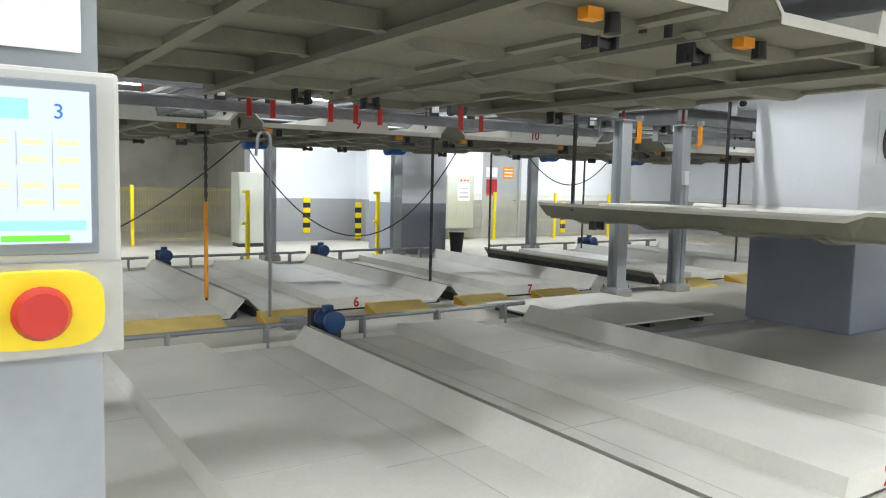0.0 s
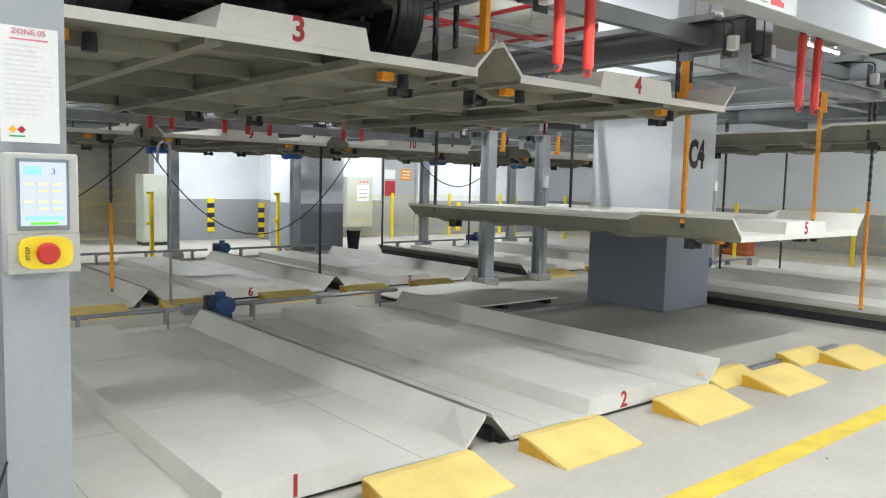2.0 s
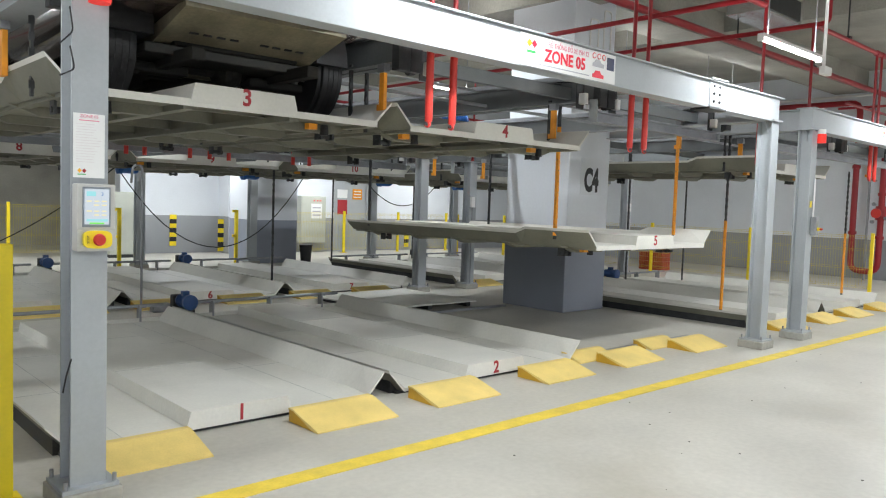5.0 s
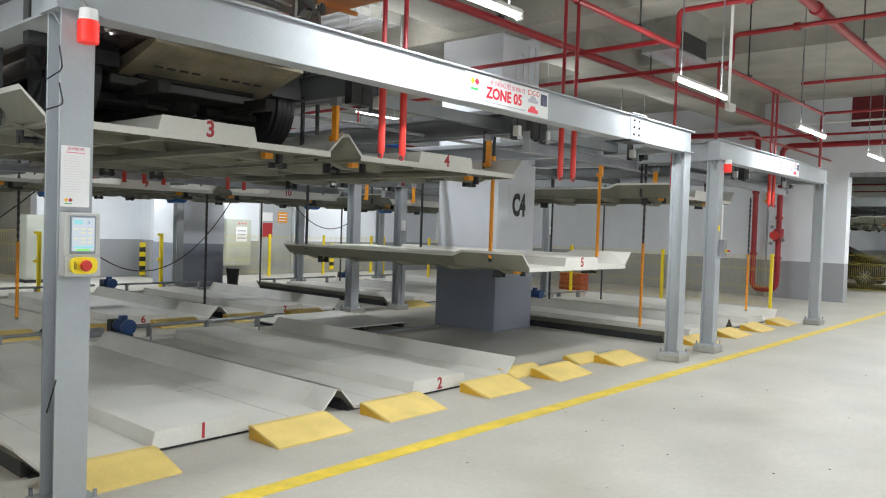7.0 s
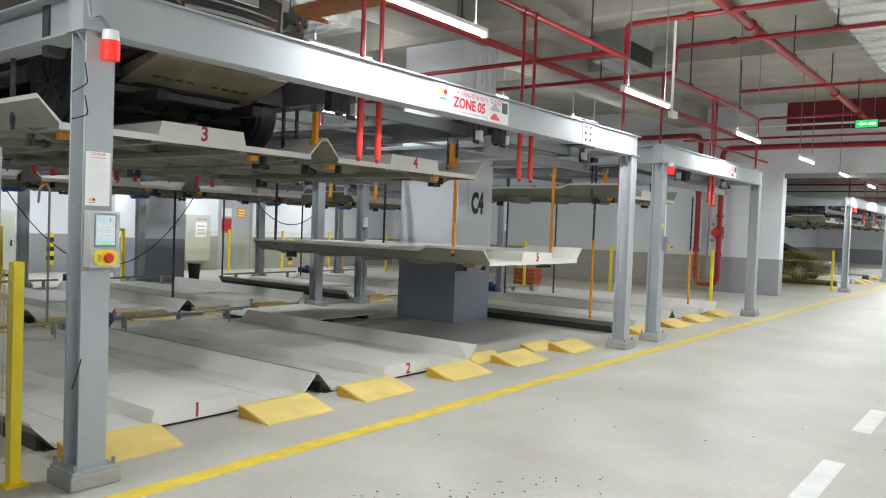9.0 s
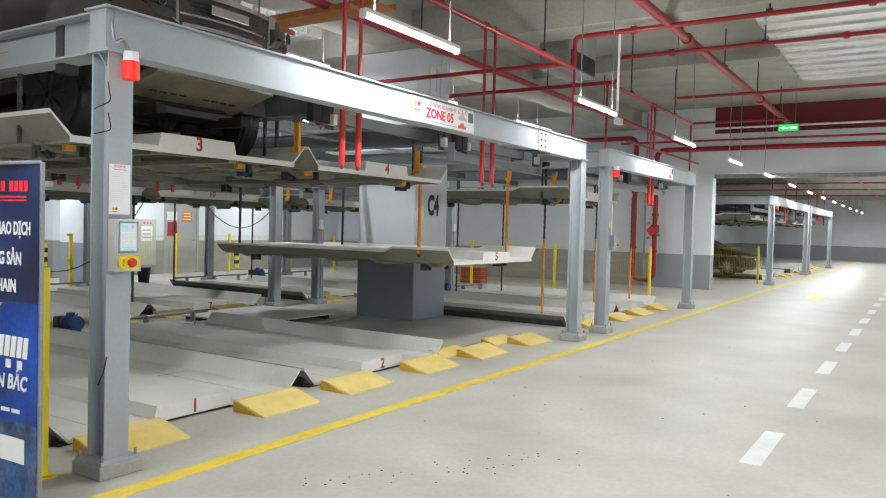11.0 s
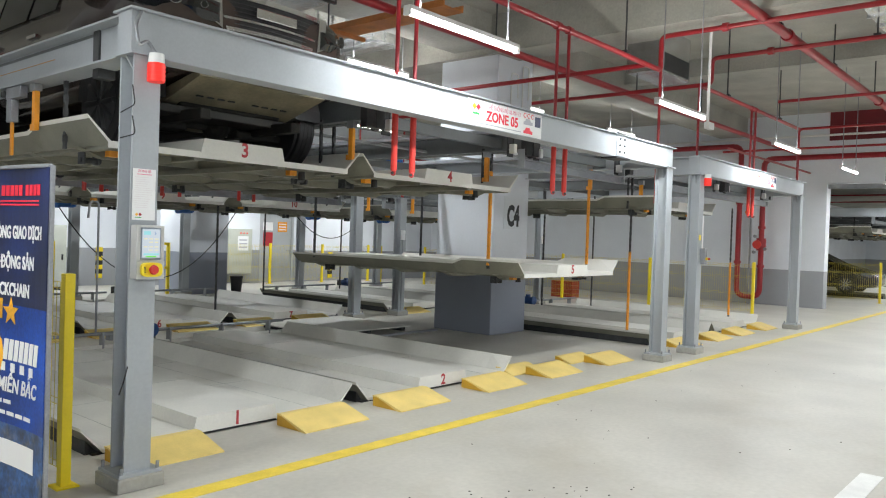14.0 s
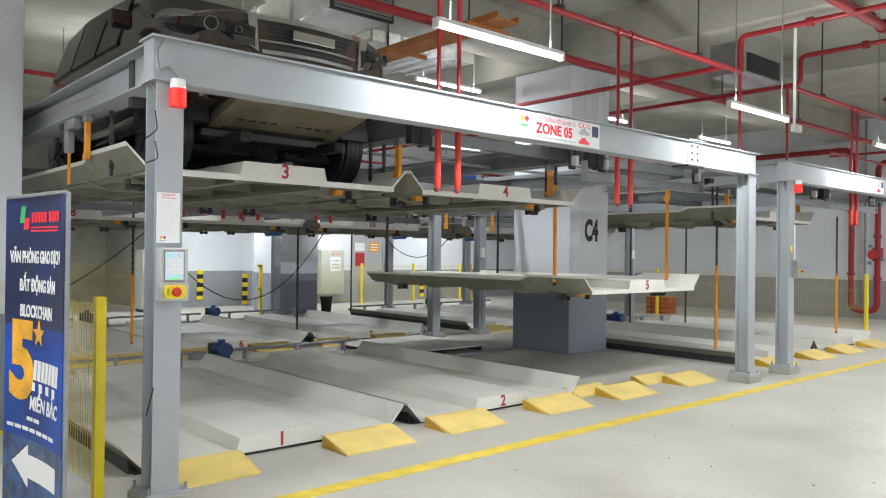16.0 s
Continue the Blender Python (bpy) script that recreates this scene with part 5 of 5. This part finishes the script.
# ---- cars ----
def car(x, y, z, paint, stations, wheels, length, label, glass, rz=0, detail=True):
    """A car with its nose at local y = 0, pointing to -y, its wheels on local z = 0."""
    t = thing("parked_car", (x, y, z), label, "car", "parked cars", rz=rz)
    bm = bmesh.new()
    rings = []
    for (yy, hw, zb, belt, top, ht) in stations:
        pts = [(hw * 0.86, zb), (hw * 0.97, zb + 0.08), (hw, (zb + belt) / 2), (hw * 0.985, belt), (ht + 0.04, top - 0.09), (ht * 0.9, top - 0.02), (ht * 0.5, top)]
        ring = pts + [(-a, b) for a, b in reversed(pts)]
        rings.append([bm.verts.new((a, yy, b)) for a, b in ring])
    n = len(rings[0])
    for a, b in zip(rings, rings[1:]):
        for i in range(n):
            bm.faces.new((a[i], a[(i + 1) % n], b[(i + 1) % n], b[i]))
    bm.faces.new(rings[0])
    bm.faces.new(rings[-1][::-1])
    bmesh.ops.recalc_face_normals(bm, faces=bm.faces)
    body = part("body", bm, paint, t, smooth=True)
    mod = body.modifiers.new("rounding", "SUBSURF")
    mod.levels = mod.render_levels = 2

    def at(yy):
        for s0, s1 in zip(stations, stations[1:]):
            if s0[0] <= yy <= s1[0]:
                f = (yy - s0[0]) / (s1[0] - s0[0])
                return [p + (q - p) * f for p, q in zip(s0, s1)]
        return stations[-1]

    def side_glass(y0, y1, name):
        for s in (-1, 1):
            a, b = at(y0), at(y1)
            quad = []
            for st, yy in ((a, y0), (b, y1)):
                quad.append(((st[1] * 0.985 + (st[5] + 0.04 - st[1] * 0.985) * 0.10) * s, yy, st[3] + (st[4] - 0.09 - st[3]) * 0.10))
                quad.append(((st[1] * 0.985 + (st[5] + 0.04 - st[1] * 0.985) * 0.92) * s, yy, st[3] + (st[4] - 0.09 - st[3]) * 0.92))
            bm = bmesh.new()
            o = Vector((s * 0.006, 0, 0.003))
            i = Vector((-s * 0.02, 0, 0))
            vo = [bm.verts.new(Vector(q) + o) for q in quad]
            vi = [bm.verts.new(Vector(q) + i) for q in quad]
            order = (0, 1, 3, 2)
            bm.faces.new([vo[k] for k in order])
            bm.faces.new([vi[k] for k in reversed(order)])
            for p, q in zip(order, order[1:] + order[:1]):
                bm.faces.new((vo[p], vo[q], vi[q], vi[p]))
            part(name, bm, GLASS, t, "dark tinted side window")

    for y0, y1 in glass["sides"]:
        side_glass(y0, y1, "side_window")
    y0, y1 = glass["screen"]
    a, b = at(y0), at(y1)
    bm = bmesh.new()
    q = [(-a[5] * 0.98, y0 - 0.01, a[4] + 0.0), (a[5] * 0.98, y0 - 0.01, a[4] + 0.0), (b[5] * 0.98, y1 - 0.02, b[4] - 0.02), (-b[5] * 0.98, y1 - 0.02, b[4] - 0.02)]
    top = [bm.verts.new(p) for p in q]
    low = [bm.verts.new((p[0], p[1] + 0.03, p[2] - 0.02)) for p in q]
    bm.faces.new(top)
    bm.faces.new(low[::-1])
    for i in range(4):
        bm.faces.new((top[i], low[i], low[(i + 1) % 4], top[(i + 1) % 4]))
    part("windscreen", bm, GLASS, t, "dark windscreen")
    r, wr = wheels["r"], wheels["r"] * 0.66
    hw = stations[2][1]
    for wy in wheels["y"]:
        for s in (-1, 1):
            xo, xi = s * (hw + 0.012), s * (hw - 0.22)
            bm = bmesh.new()
            cyl(bm, (xi, wy, r), (xo, wy, r), r, seg=30)
            bmesh.ops.bevel(bm, geom=[e for e in bm.edges if len(e.link_faces) == 2 and any(len(f.verts) > 4 for f in e.link_faces)], offset=0.03, segments=2, affect="EDGES")
            w = part("wheel", bm, BLACK, t, "black rubber tyre", smooth=True)
            for g in range(4):
                bm = bmesh.new()
                gx = xi + (xo - xi) * (0.2 + 0.2 * g)
                cyl(bm, (gx - 0.012, wy, r), (gx + 0.012, wy, r), r + 0.004, seg=30)
                part("tread", bm, BLACK, w)
            bm = bmesh.new()
            cyl(bm, (xo - s * 0.01, wy, r), (xo + s * 0.004, wy, r), wr, seg=26)
            part("rim", bm, DARK, w)
            for k in range(10):
                a = k * math.pi / 5
                bm = bmesh.new()
                c = Vector((xo + s * 0.008, wy, r))
                d = Vector((0, math.cos(a), math.sin(a)))
                cyl(bm, c + d * wr * 0.12, c + d * wr * 0.95, 0.018, 0.026, seg=6)
                part("spoke", bm, CHROME if not detail else DARK, w)
            bm = bmesh.new()
            arc = [(wy + (r + 0.07) * math.cos(a * math.pi / 14), r + 0.05 + (r + 0.07) * math.sin(a * math.pi / 14)) for a in range(15)]
            prism(bm, arc, s * (hw - 0.3), s * (hw - 0.003), "x")
            part("wheel_arch", bm, BLACK, t)
    hy, hz, hwid = glass["lamp"]
    for s in (-1, 1):
        bm = bmesh.new()
        k = 1.55 if r > 0.36 else 1.0
        if k > 1:
            rows = []
            for i in range(9):
                f = i / 8
                x_, y_ = 0.50 + 0.47 * math.sin(f * 1.5), -0.04 + 0.72 * (1 - math.cos(f * 1.45))
                lo, hi = 0.985 + 0.20 * f * f, 1.17 + 0.13 * f ** 0.8 - 0.03 * f ** 3
                rows.append([bm.verts.new((s * (x_ + bulge), y_ - bulge, z_)) for z_, bulge in ((lo, 0), (lo + (hi - lo) * 0.3, 0.035), (lo + (hi - lo) * 0.75, 0.02), (hi, -0.03))] + [bm.verts.new((s * (x_ - 0.16), y_ + 0.18, z_)) for z_ in (hi - 0.01, lo)])
            for ra, rb in zip(rows, rows[1:]):
                for i in range(6):
                    bm.faces.new((ra[i], ra[(i + 1) % 6], rb[(i + 1) % 6], rb[i]))
            bm.faces.new(rows[0])
            bm.faces.new(rows[-1][::-1])
            lamp = part("headlight", bm, GLASS, t, "glossy swept-back headlight", smooth=True)
            for cx, cy, cz, cr in ((0.80, 0.10, 1.13, 0.055), (0.64, -0.04, 1.08, 0.028)):
                n_ = Vector((s * 0.45, -0.85, 0)).normalized()
                c_ = Vector((s * cx, cy, cz)) + n_ * 0.045
                for name_, r_, d_, m_ in (("lens_ring", cr, 0.012, CHROME), ("lens", cr * 0.88, 0.018, GLASS)):
                    bm = bmesh.new()
                    cyl(bm, c_, c_ + n_ * d_, r_, seg=20)
                    part(name_, bm, m_, lamp, smooth=True)
        else:
            prism(bm, [(s * (hwid - 0.36), hz - 0.03 * k), (s * (hwid - 0.02), hz - 0.07 * k), (s * (hwid + 0.04), hz + 0.04), (s * (hwid + 0.02), hz + 0.09 * k), (s * (hwid - 0.30), hz + 0.06 * k)], hy - 0.01, hy + 0.3 * k)
            lamp = part("headlight", bm, GLASS if k > 1 else CLEAR, t, "glossy glass headlight")
            bm = bmesh.new()
            cyl(bm, (s * (hwid - 0.14), hy - 0.02, hz + 0.015), (s * (hwid - 0.14), hy, hz + 0.015), 0.05, seg=18)
            part("lens_ring", bm, CHROME, lamp)
            bm = bmesh.new()
            cyl(bm, (s * (hwid - 0.14), hy - 0.025, hz + 0.015), (s * (hwid - 0.14), hy - 0.015, hz + 0.015), 0.035, seg=18)
            part("lens", bm, GLASS, lamp)
        my, mz = glass["mirror"]
        bm = boxes((0, 0.2, my, my + 0.12, mz, mz + 0.16, 0.03))
        if s < 0:
            bmesh.ops.scale(bm, vec=(-1, 1, 1), verts=bm.verts)
        bmesh.ops.translate(bm, vec=(s * (hw - 0.02), 0, 0), verts=bm.verts)
        part("wing_mirror", bm, GLASS if detail else paint, t)
        for hy2 in glass["handles"]:
            part("door_handle", boxes((s * hw * 0.99 - 0.02, s * hw * 0.99 + 0.02, hy2, hy2 + 0.2, stations[3][3] - 0.12, stations[3][3] - 0.085, 0.006)), CHROME, t)
    return t


SUV = [(-0.04, 0.76, 0.68, 1.06, 1.24, 0.70), (0.08, 0.90, 0.58, 1.14, 1.32, 0.78), (0.75, 0.95, 0.54, 1.20, 1.42, 0.84), (1.30, 0.95, 0.48, 1.24, 1.46, 0.84),
       (2.0, 0.95, 0.44, 1.26, 1.98, 0.70), (3.4, 0.95, 0.42, 1.26, 2.03, 0.70), (4.35, 0.94, 0.46, 1.26, 1.95, 0.68), (4.68, 0.88, 0.56, 1.2, 1.45, 0.76)]
suv = car(1.52, 1.80, 2.26, CAR_PAINT, SUV, {"r": 0.39, "y": (0.92, 3.75)}, 4.62, "dark brown off-road car parked on a lifted pallet",
          {"sides": ((1.95, 2.55), (2.62, 3.4), (3.46, 4.2)), "screen": (1.34, 2.05), "lamp": (0.02, 1.14, 0.84), "mirror": (1.45, 1.36), "handles": (2.3, 3.2)})
bm = bmesh.new()
prism(bm, [(-0.86, 0.30), (-0.80, 0.10), (-0.62, -0.02), (-0.3, -0.09), (0.3, -0.09), (0.62, -0.02), (0.80, 0.10), (0.86, 0.30)], 0.60, 0.93, "z")
bmesh.ops.bevel(bm, geom=list(bm.edges), offset=0.03, segments=2, affect="EDGES")
part("bumper", bm, CAR_PAINT, suv, "brown bumper with rounded corners", smooth=True)
bm = bmesh.new()
prism(bm, [(0.02, 0.62), (0.02, 0.57), (0.75, 0.36), (1.1, 0.36), (1.1, 0.42), (0.7, 0.5)], -0.62, 0.62, "x")
part("lower_skid", bm, SKID, suv, "dusty lower skid plate")
# the grille: a chrome surround, a dark mesh behind it and bowed bars
def bowed(half, z0, z1, proud, thick=0.03, taper=0.0):
    bm = bmesh.new()
    n = 10
    edge = [(half * (2 * k / n - 1), -proud + 0.07 * (2 * k / n - 1) ** 2) for k in range(n + 1)]
    prism(bm, edge + [(x, y + thick) for x, y in reversed(edge)], z0, z1, "z")
    if taper:
        for v in bm.verts:
            if v.co.z < (z0 + z1) / 2:
                v.co.x *= 1 - taper
    return bm


grille = part("grille", bowed(0.52, 0.96, 1.24, 0.06, 0.12, 0.12), BLACK, suv, "black radiator grille with chrome bars")
for zz, hh, half in ((1.215, 0.04, 0.53), (0.955, 0.03, 0.47), (1.045, 0.018, 0.49)):
    part("chrome_bar", bowed(half, zz, zz + hh, 0.085), CHROME, grille, "chrome grille bar")
for k in range(7):
    part("grille_slat", bowed(0.47, 0.985 + k * 0.033, 0.992 + k * 0.033, 0.068), DARK, grille)
for s_ in (-1, 1):
    bm = bmesh.new()
    prism(bm, [(s_ * 0.47, 0.955), (s_ * 0.54, 0.99), (s_ * 0.57, 1.25), (s_ * 0.49, 1.25)], -0.04, 0.05)
    part("chrome_surround", bm, CHROME, grille)
part("maker_badge", boxes((-0.2, 0.2, -0.1, -0.083, 1.09, 1.17, 0.006)), CHROME, grille, "plain chrome badge plate")
part("fog_lamp", boxes((-0.72, -0.56, -0.086, -0.07, 0.70, 0.80, 0.02)), CLEAR, suv)
part("fog_lamp", boxes((0.56, 0.72, -0.086, -0.07, 0.70, 0.80, 0.02)), CLEAR, suv)
# underbody
part("floor_pan", boxes((-0.70, 0.70, 0.5, 4.4, 0.33, 0.40, 0.01)), CHASSIS, suv, "dusty brown floor pan")
for s in (-1, 1):
    part("chassis_rail", boxes((s * 0.45 - 0.05, s * 0.45 + 0.05, 0.2, 4.4, 0.27, 0.36, 0.01)), CHASSIS, suv)
    part("suspension_arm", boxes((min(s * 0.25, s * 0.78), max(s * 0.25, s * 0.78), 0.80, 0.98, 0.24, 0.31, 0.02)), CHASSIS, suv)
    part("mud_flap", boxes((s * 0.79 - 0.12, s * 0.79 + 0.12, 1.36, 1.385, 0.14, 0.5)), BLACK, suv)
for yy in (0.92, 3.75):
    bm = bmesh.new()
    cyl(bm, (-0.72, yy, 0.33), (0.72, yy, 0.33), 0.05, seg=14)
    bmesh.ops.create_uvsphere(bm, u_segments=14, v_segments=10, radius=0.13, matrix=pose(0.1, yy, 0.33))
    part("axle", bm, CHASSIS, suv, "axle with a round differential")
part("engine_guard", boxes((-0.42, 0.42, 0.95, 1.25, 0.28, 0.34, 0.03)), SKID, suv, "slotted engine guard")
bm = bmesh.new()
sweep(bm, rounded([(0.3, 1.0, 0.3), (0.3, 2.6, 0.29), (0.42, 3.0, 0.29), (0.42, 4.4, 0.3)], 0.1), 0.035)
part("exhaust_pipe", bm, GALV, suv)

part("gearbox", boxes((-0.16, 0.18, 1.1, 2.0, 0.26, 0.42, 0.05)), CHASSIS, suv, "oily gearbox casing")
part("fuel_tank", boxes((-0.62, -0.2, 2.3, 3.2, 0.27, 0.42, 0.05)), BLACK, suv)
part("cross_member", boxes((-0.5, 0.5, 1.25, 1.37, 0.27, 0.33, 0.02)), CHASSIS, suv)
part("cross_member", boxes((-0.5, 0.5, 0.5, 0.6, 0.40, 0.46, 0.02)), CHASSIS, suv)
for s in (-1, 1):
    bm = bmesh.new()
    n = 40
    sweep(bm, [(s * 0.62 + 0.055 * math.cos(i * 0.9), 0.92 + 0.055 * math.sin(i * 0.9), 0.33 + 0.28 * i / n) for i in range(n + 1)], 0.011, 6)
    part("coil_spring", bm, DARK, suv)
    bm = bmesh.new()
    cyl(bm, (s * 0.62, 0.92, 0.30), (s * 0.60, 0.95, 0.70), 0.028, seg=12)
    part("damper", bm, DARK, suv)
    bm = bmesh.new()
    cyl(bm, (s * 0.12, 0.72, 0.36), (s * 0.74, 0.78, 0.34), 0.014, seg=8)
    part("steering_rod", bm, GALV, suv)
    bm = bmesh.new()
    cyl(bm, (s * 0.66, 0.92, 0.39), (s * 0.69, 0.92, 0.39), 0.14, seg=22)
    part("brake_disc", bm, GALV, suv)
    for i in range(4):
        part("skid_slot", boxes((s * (0.12 + 0.1 * i) - 0.03, s * (0.12 + 0.1 * i) + 0.03, 0.34, 0.36, 0.466, 0.478)), BLACK, suv)
bm = bmesh.new()
sweep(bm, rounded([(-0.3, 0.62, 0.47), (-0.1, 0.66, 0.42), (0.2, 0.66, 0.42), (0.35, 0.62, 0.48)], 0.06), 0.02)
part("hose", bm, BLACK, suv)
bm = bmesh.new()
sweep(bm, [(0.02, 2.0, 0.34), (0.05, 3.7, 0.34)], 0.04)
part("drive_shaft", bm, CHASSIS, suv)

SEDAN = [(0.0, 0.62, 0.30, 0.55, 0.70, 0.56), (0.10, 0.80, 0.22, 0.66, 0.76, 0.68), (0.7, 0.89, 0.18, 0.78, 0.92, 0.74), (1.25, 0.90, 0.18, 0.86, 1.02, 0.74),
         (2.05, 0.90, 0.18, 0.92, 1.44, 0.60), (3.0, 0.90, 0.18, 0.94, 1.46, 0.60), (3.8, 0.89, 0.2, 0.95, 1.12, 0.66), (4.4, 0.8, 0.3, 0.9, 1.05, 0.66)]
car(27.3, 2.0, 0.14, CAR_DARK, SEDAN, {"r": 0.33, "y": (0.95, 3.5)}, 4.4, "dark brown saloon car parked behind the mesh fence",
    {"sides": ((1.95, 2.5), (2.56, 3.2)), "screen": (1.3, 2.05), "lamp": (0.2, 0.66, 0.82), "mirror": (1.5, 0.92), "handles": (2.3, 3.0)}, detail=False)


# ---- roll-up banner ----
ban = thing("banner_stand", (-0.655, 1.235, 0), "dark blue roll-up advertising banner on a silver stand", "banner", rz=-83.4)
BW = 0.90


def sheet(z0, z1, bow=0.035):
    """A stretch of the banner cloth, slightly hollow across its width."""
    bm = bmesh.new()
    n = 12
    front = [(BW * (k / n - 0.5), bow * (1 - (2 * k / n - 1) ** 2)) for k in range(n + 1)]
    prism(bm, front + [(x, y + 0.004) for x, y in reversed(front)], z0, z1, "z")
    return bm


def on_sheet(ob, lift=0.003, bow=0.035):
    """Bends a flat print onto the hollow cloth."""
    for v in ob.data.vertices:
        v.co.y += bow * (1 - (2 * v.co.x / BW) ** 2) - lift
    return ob


def words(text, x0, x1, z, size, slant=0.0, bold=0.003, label="white capital lettering"):
    ob = lettering("slogan", text, size, facing(0, 0, z), WHITE, ban, label, bold=bold)
    xs = [v.co.x for v in ob.data.vertices]
    a, k = min(xs), (x1 - x0) / (max(xs) - min(xs))
    for v in ob.data.vertices:
        v.co.x = x0 + (v.co.x - a) * k + slant * (v.co.z - z)
    return on_sheet(ob)


def strip(name, x0, x1, z0, z1, material, label="", slant=0.0):
    bm = bmesh.new()
    n = max(1, int((x1 - x0) / 0.05))
    for k in range(n):
        a, b = x0 + (x1 - x0) * k / n, x0 + (x1 - x0) * (k + 1) / n
        e = slant * (z1 - z0)
        prism(bm, [(a, z0), (b, z0), (b + e, z1), (a + e, z1)], -0.001, 0.001)
    bmesh.ops.remove_doubles(bm, verts=bm.verts, dist=1e-5)
    return on_sheet(part(name, bm, material, ban, label))


part("sheet_upper", sheet(1.18, 1.95), BANNER, ban, "navy blue printed sheet")
part("sheet_middle", sheet(0.5, 1.18), BANNER_BLUE, ban, "bright blue printed sheet")
part("sheet_lower", sheet(0.04, 0.5), BANNER_LOW, ban, "night skyline print")
part("base", boxes((-BW / 2 - 0.02, BW / 2 + 0.02, -0.08, 0.1, 0, 0.045, 0.01)), GALV, ban)
for s_ in (-1, 1):
    part("side_bar", boxes((s_ * BW / 2 - 0.012, s_ * BW / 2 + 0.012, 0.005, 0.03, 0.04, 1.96, 0.004)), GALV, ban, "silver side bar")
part("top_bar", boxes((-BW / 2, BW / 2, 0.0, 0.02, 1.95, 1.97, 0.004)), GALV, ban)
strip("brand_mark", -0.27, -0.21, 1.80, 1.90, GREEN, "green and red brand mark", 0.2)
strip("brand_mark", -0.22, -0.15, 1.76, 1.83, SIGN_RED, "", 0.2)
for k in range(9):
    x0 = -0.11 + k * 0.048 + (0.03 if k > 4 else 0)
    strip("brand_bar", x0, x0 + 0.038, 1.80, 1.86, SIGN_RED)
for z in (1.745, 1.765):
    strip("brand_underline", -0.12, 0.33, z, z + 0.01, SIGN_RED)
words("VĂN PHÒNG GIAO DỊCH", -0.39, 0.37, 1.59, 0.10)
words("BẤT ĐỘNG SẢN", -0.26, 0.28, 1.42, 0.10)
words("BLOCKCHAIN", -0.25, 0.23, 1.265, 0.10)
five = lettering("big_five", "5", 0.62, facing(0, 0, 0.945), GOLD, ban, "large golden figure five", bold=0.03)
xs = [v.co.x for v in five.data.vertices]
for v in five.data.vertices:
    v.co.x = -0.38 + (v.co.x - min(xs)) * 0.33 / (max(xs) - min(xs))
on_sheet(five)
bm = bmesh.new()
prism(bm, [((0.09 if i % 2 == 0 else 0.04) * math.sin(i * math.pi / 5) + 0.02, (0.085 if i % 2 == 0 else 0.035) * math.cos(i * math.pi / 5) + 1.14) for i in range(10)], -0.001, 0.001)
on_sheet(part("star", bm, GOLD, ban, "golden star"))
for k in range(7):
    x0 = -0.06 + k * 0.06
    strip("name_bar", x0, x0 + 0.048, 0.865, 0.985, WHITE, "white bars in place of a name", 0.15)
for k in range(4):
    x0 = -0.08 + k * 0.11
    strip("name_bar", x0, x0 + 0.05, 0.80, 0.85, WHITE)
words("MIỀN BẮC", -0.10, 0.35, 0.72, 0.115, 0.15)
for z, x0, x1 in ((0.615, -0.14, 0.14), (0.55, -0.40, 0.39)):
    for k in range(int((x1 - x0) / 0.1)):
        strip("address_bar", x0 + k * 0.1, x0 + k * 0.1 + 0.08, z, z + 0.022, WHITE, "pale bars in place of an address")
strip("arrow_shaft", -0.12, 0.33, 0.27, 0.41, WHITE, "large white arrow")
bm = bmesh.new()
for k in range(4):
    a, b = -0.33 + 0.0525 * k, -0.33 + 0.0525 * (k + 1)
    p, q = 0.032 * k + 0.004, 0.032 * (k + 1)
    prism(bm, [(a, 0.34 - p), (b, 0.34 - q), (b, 0.34 + q), (a, 0.34 + p)], -0.001, 0.001)
bmesh.ops.remove_doubles(bm, verts=bm.verts, dist=1e-5)
on_sheet(part("arrow_head", bm, WHITE, ban))
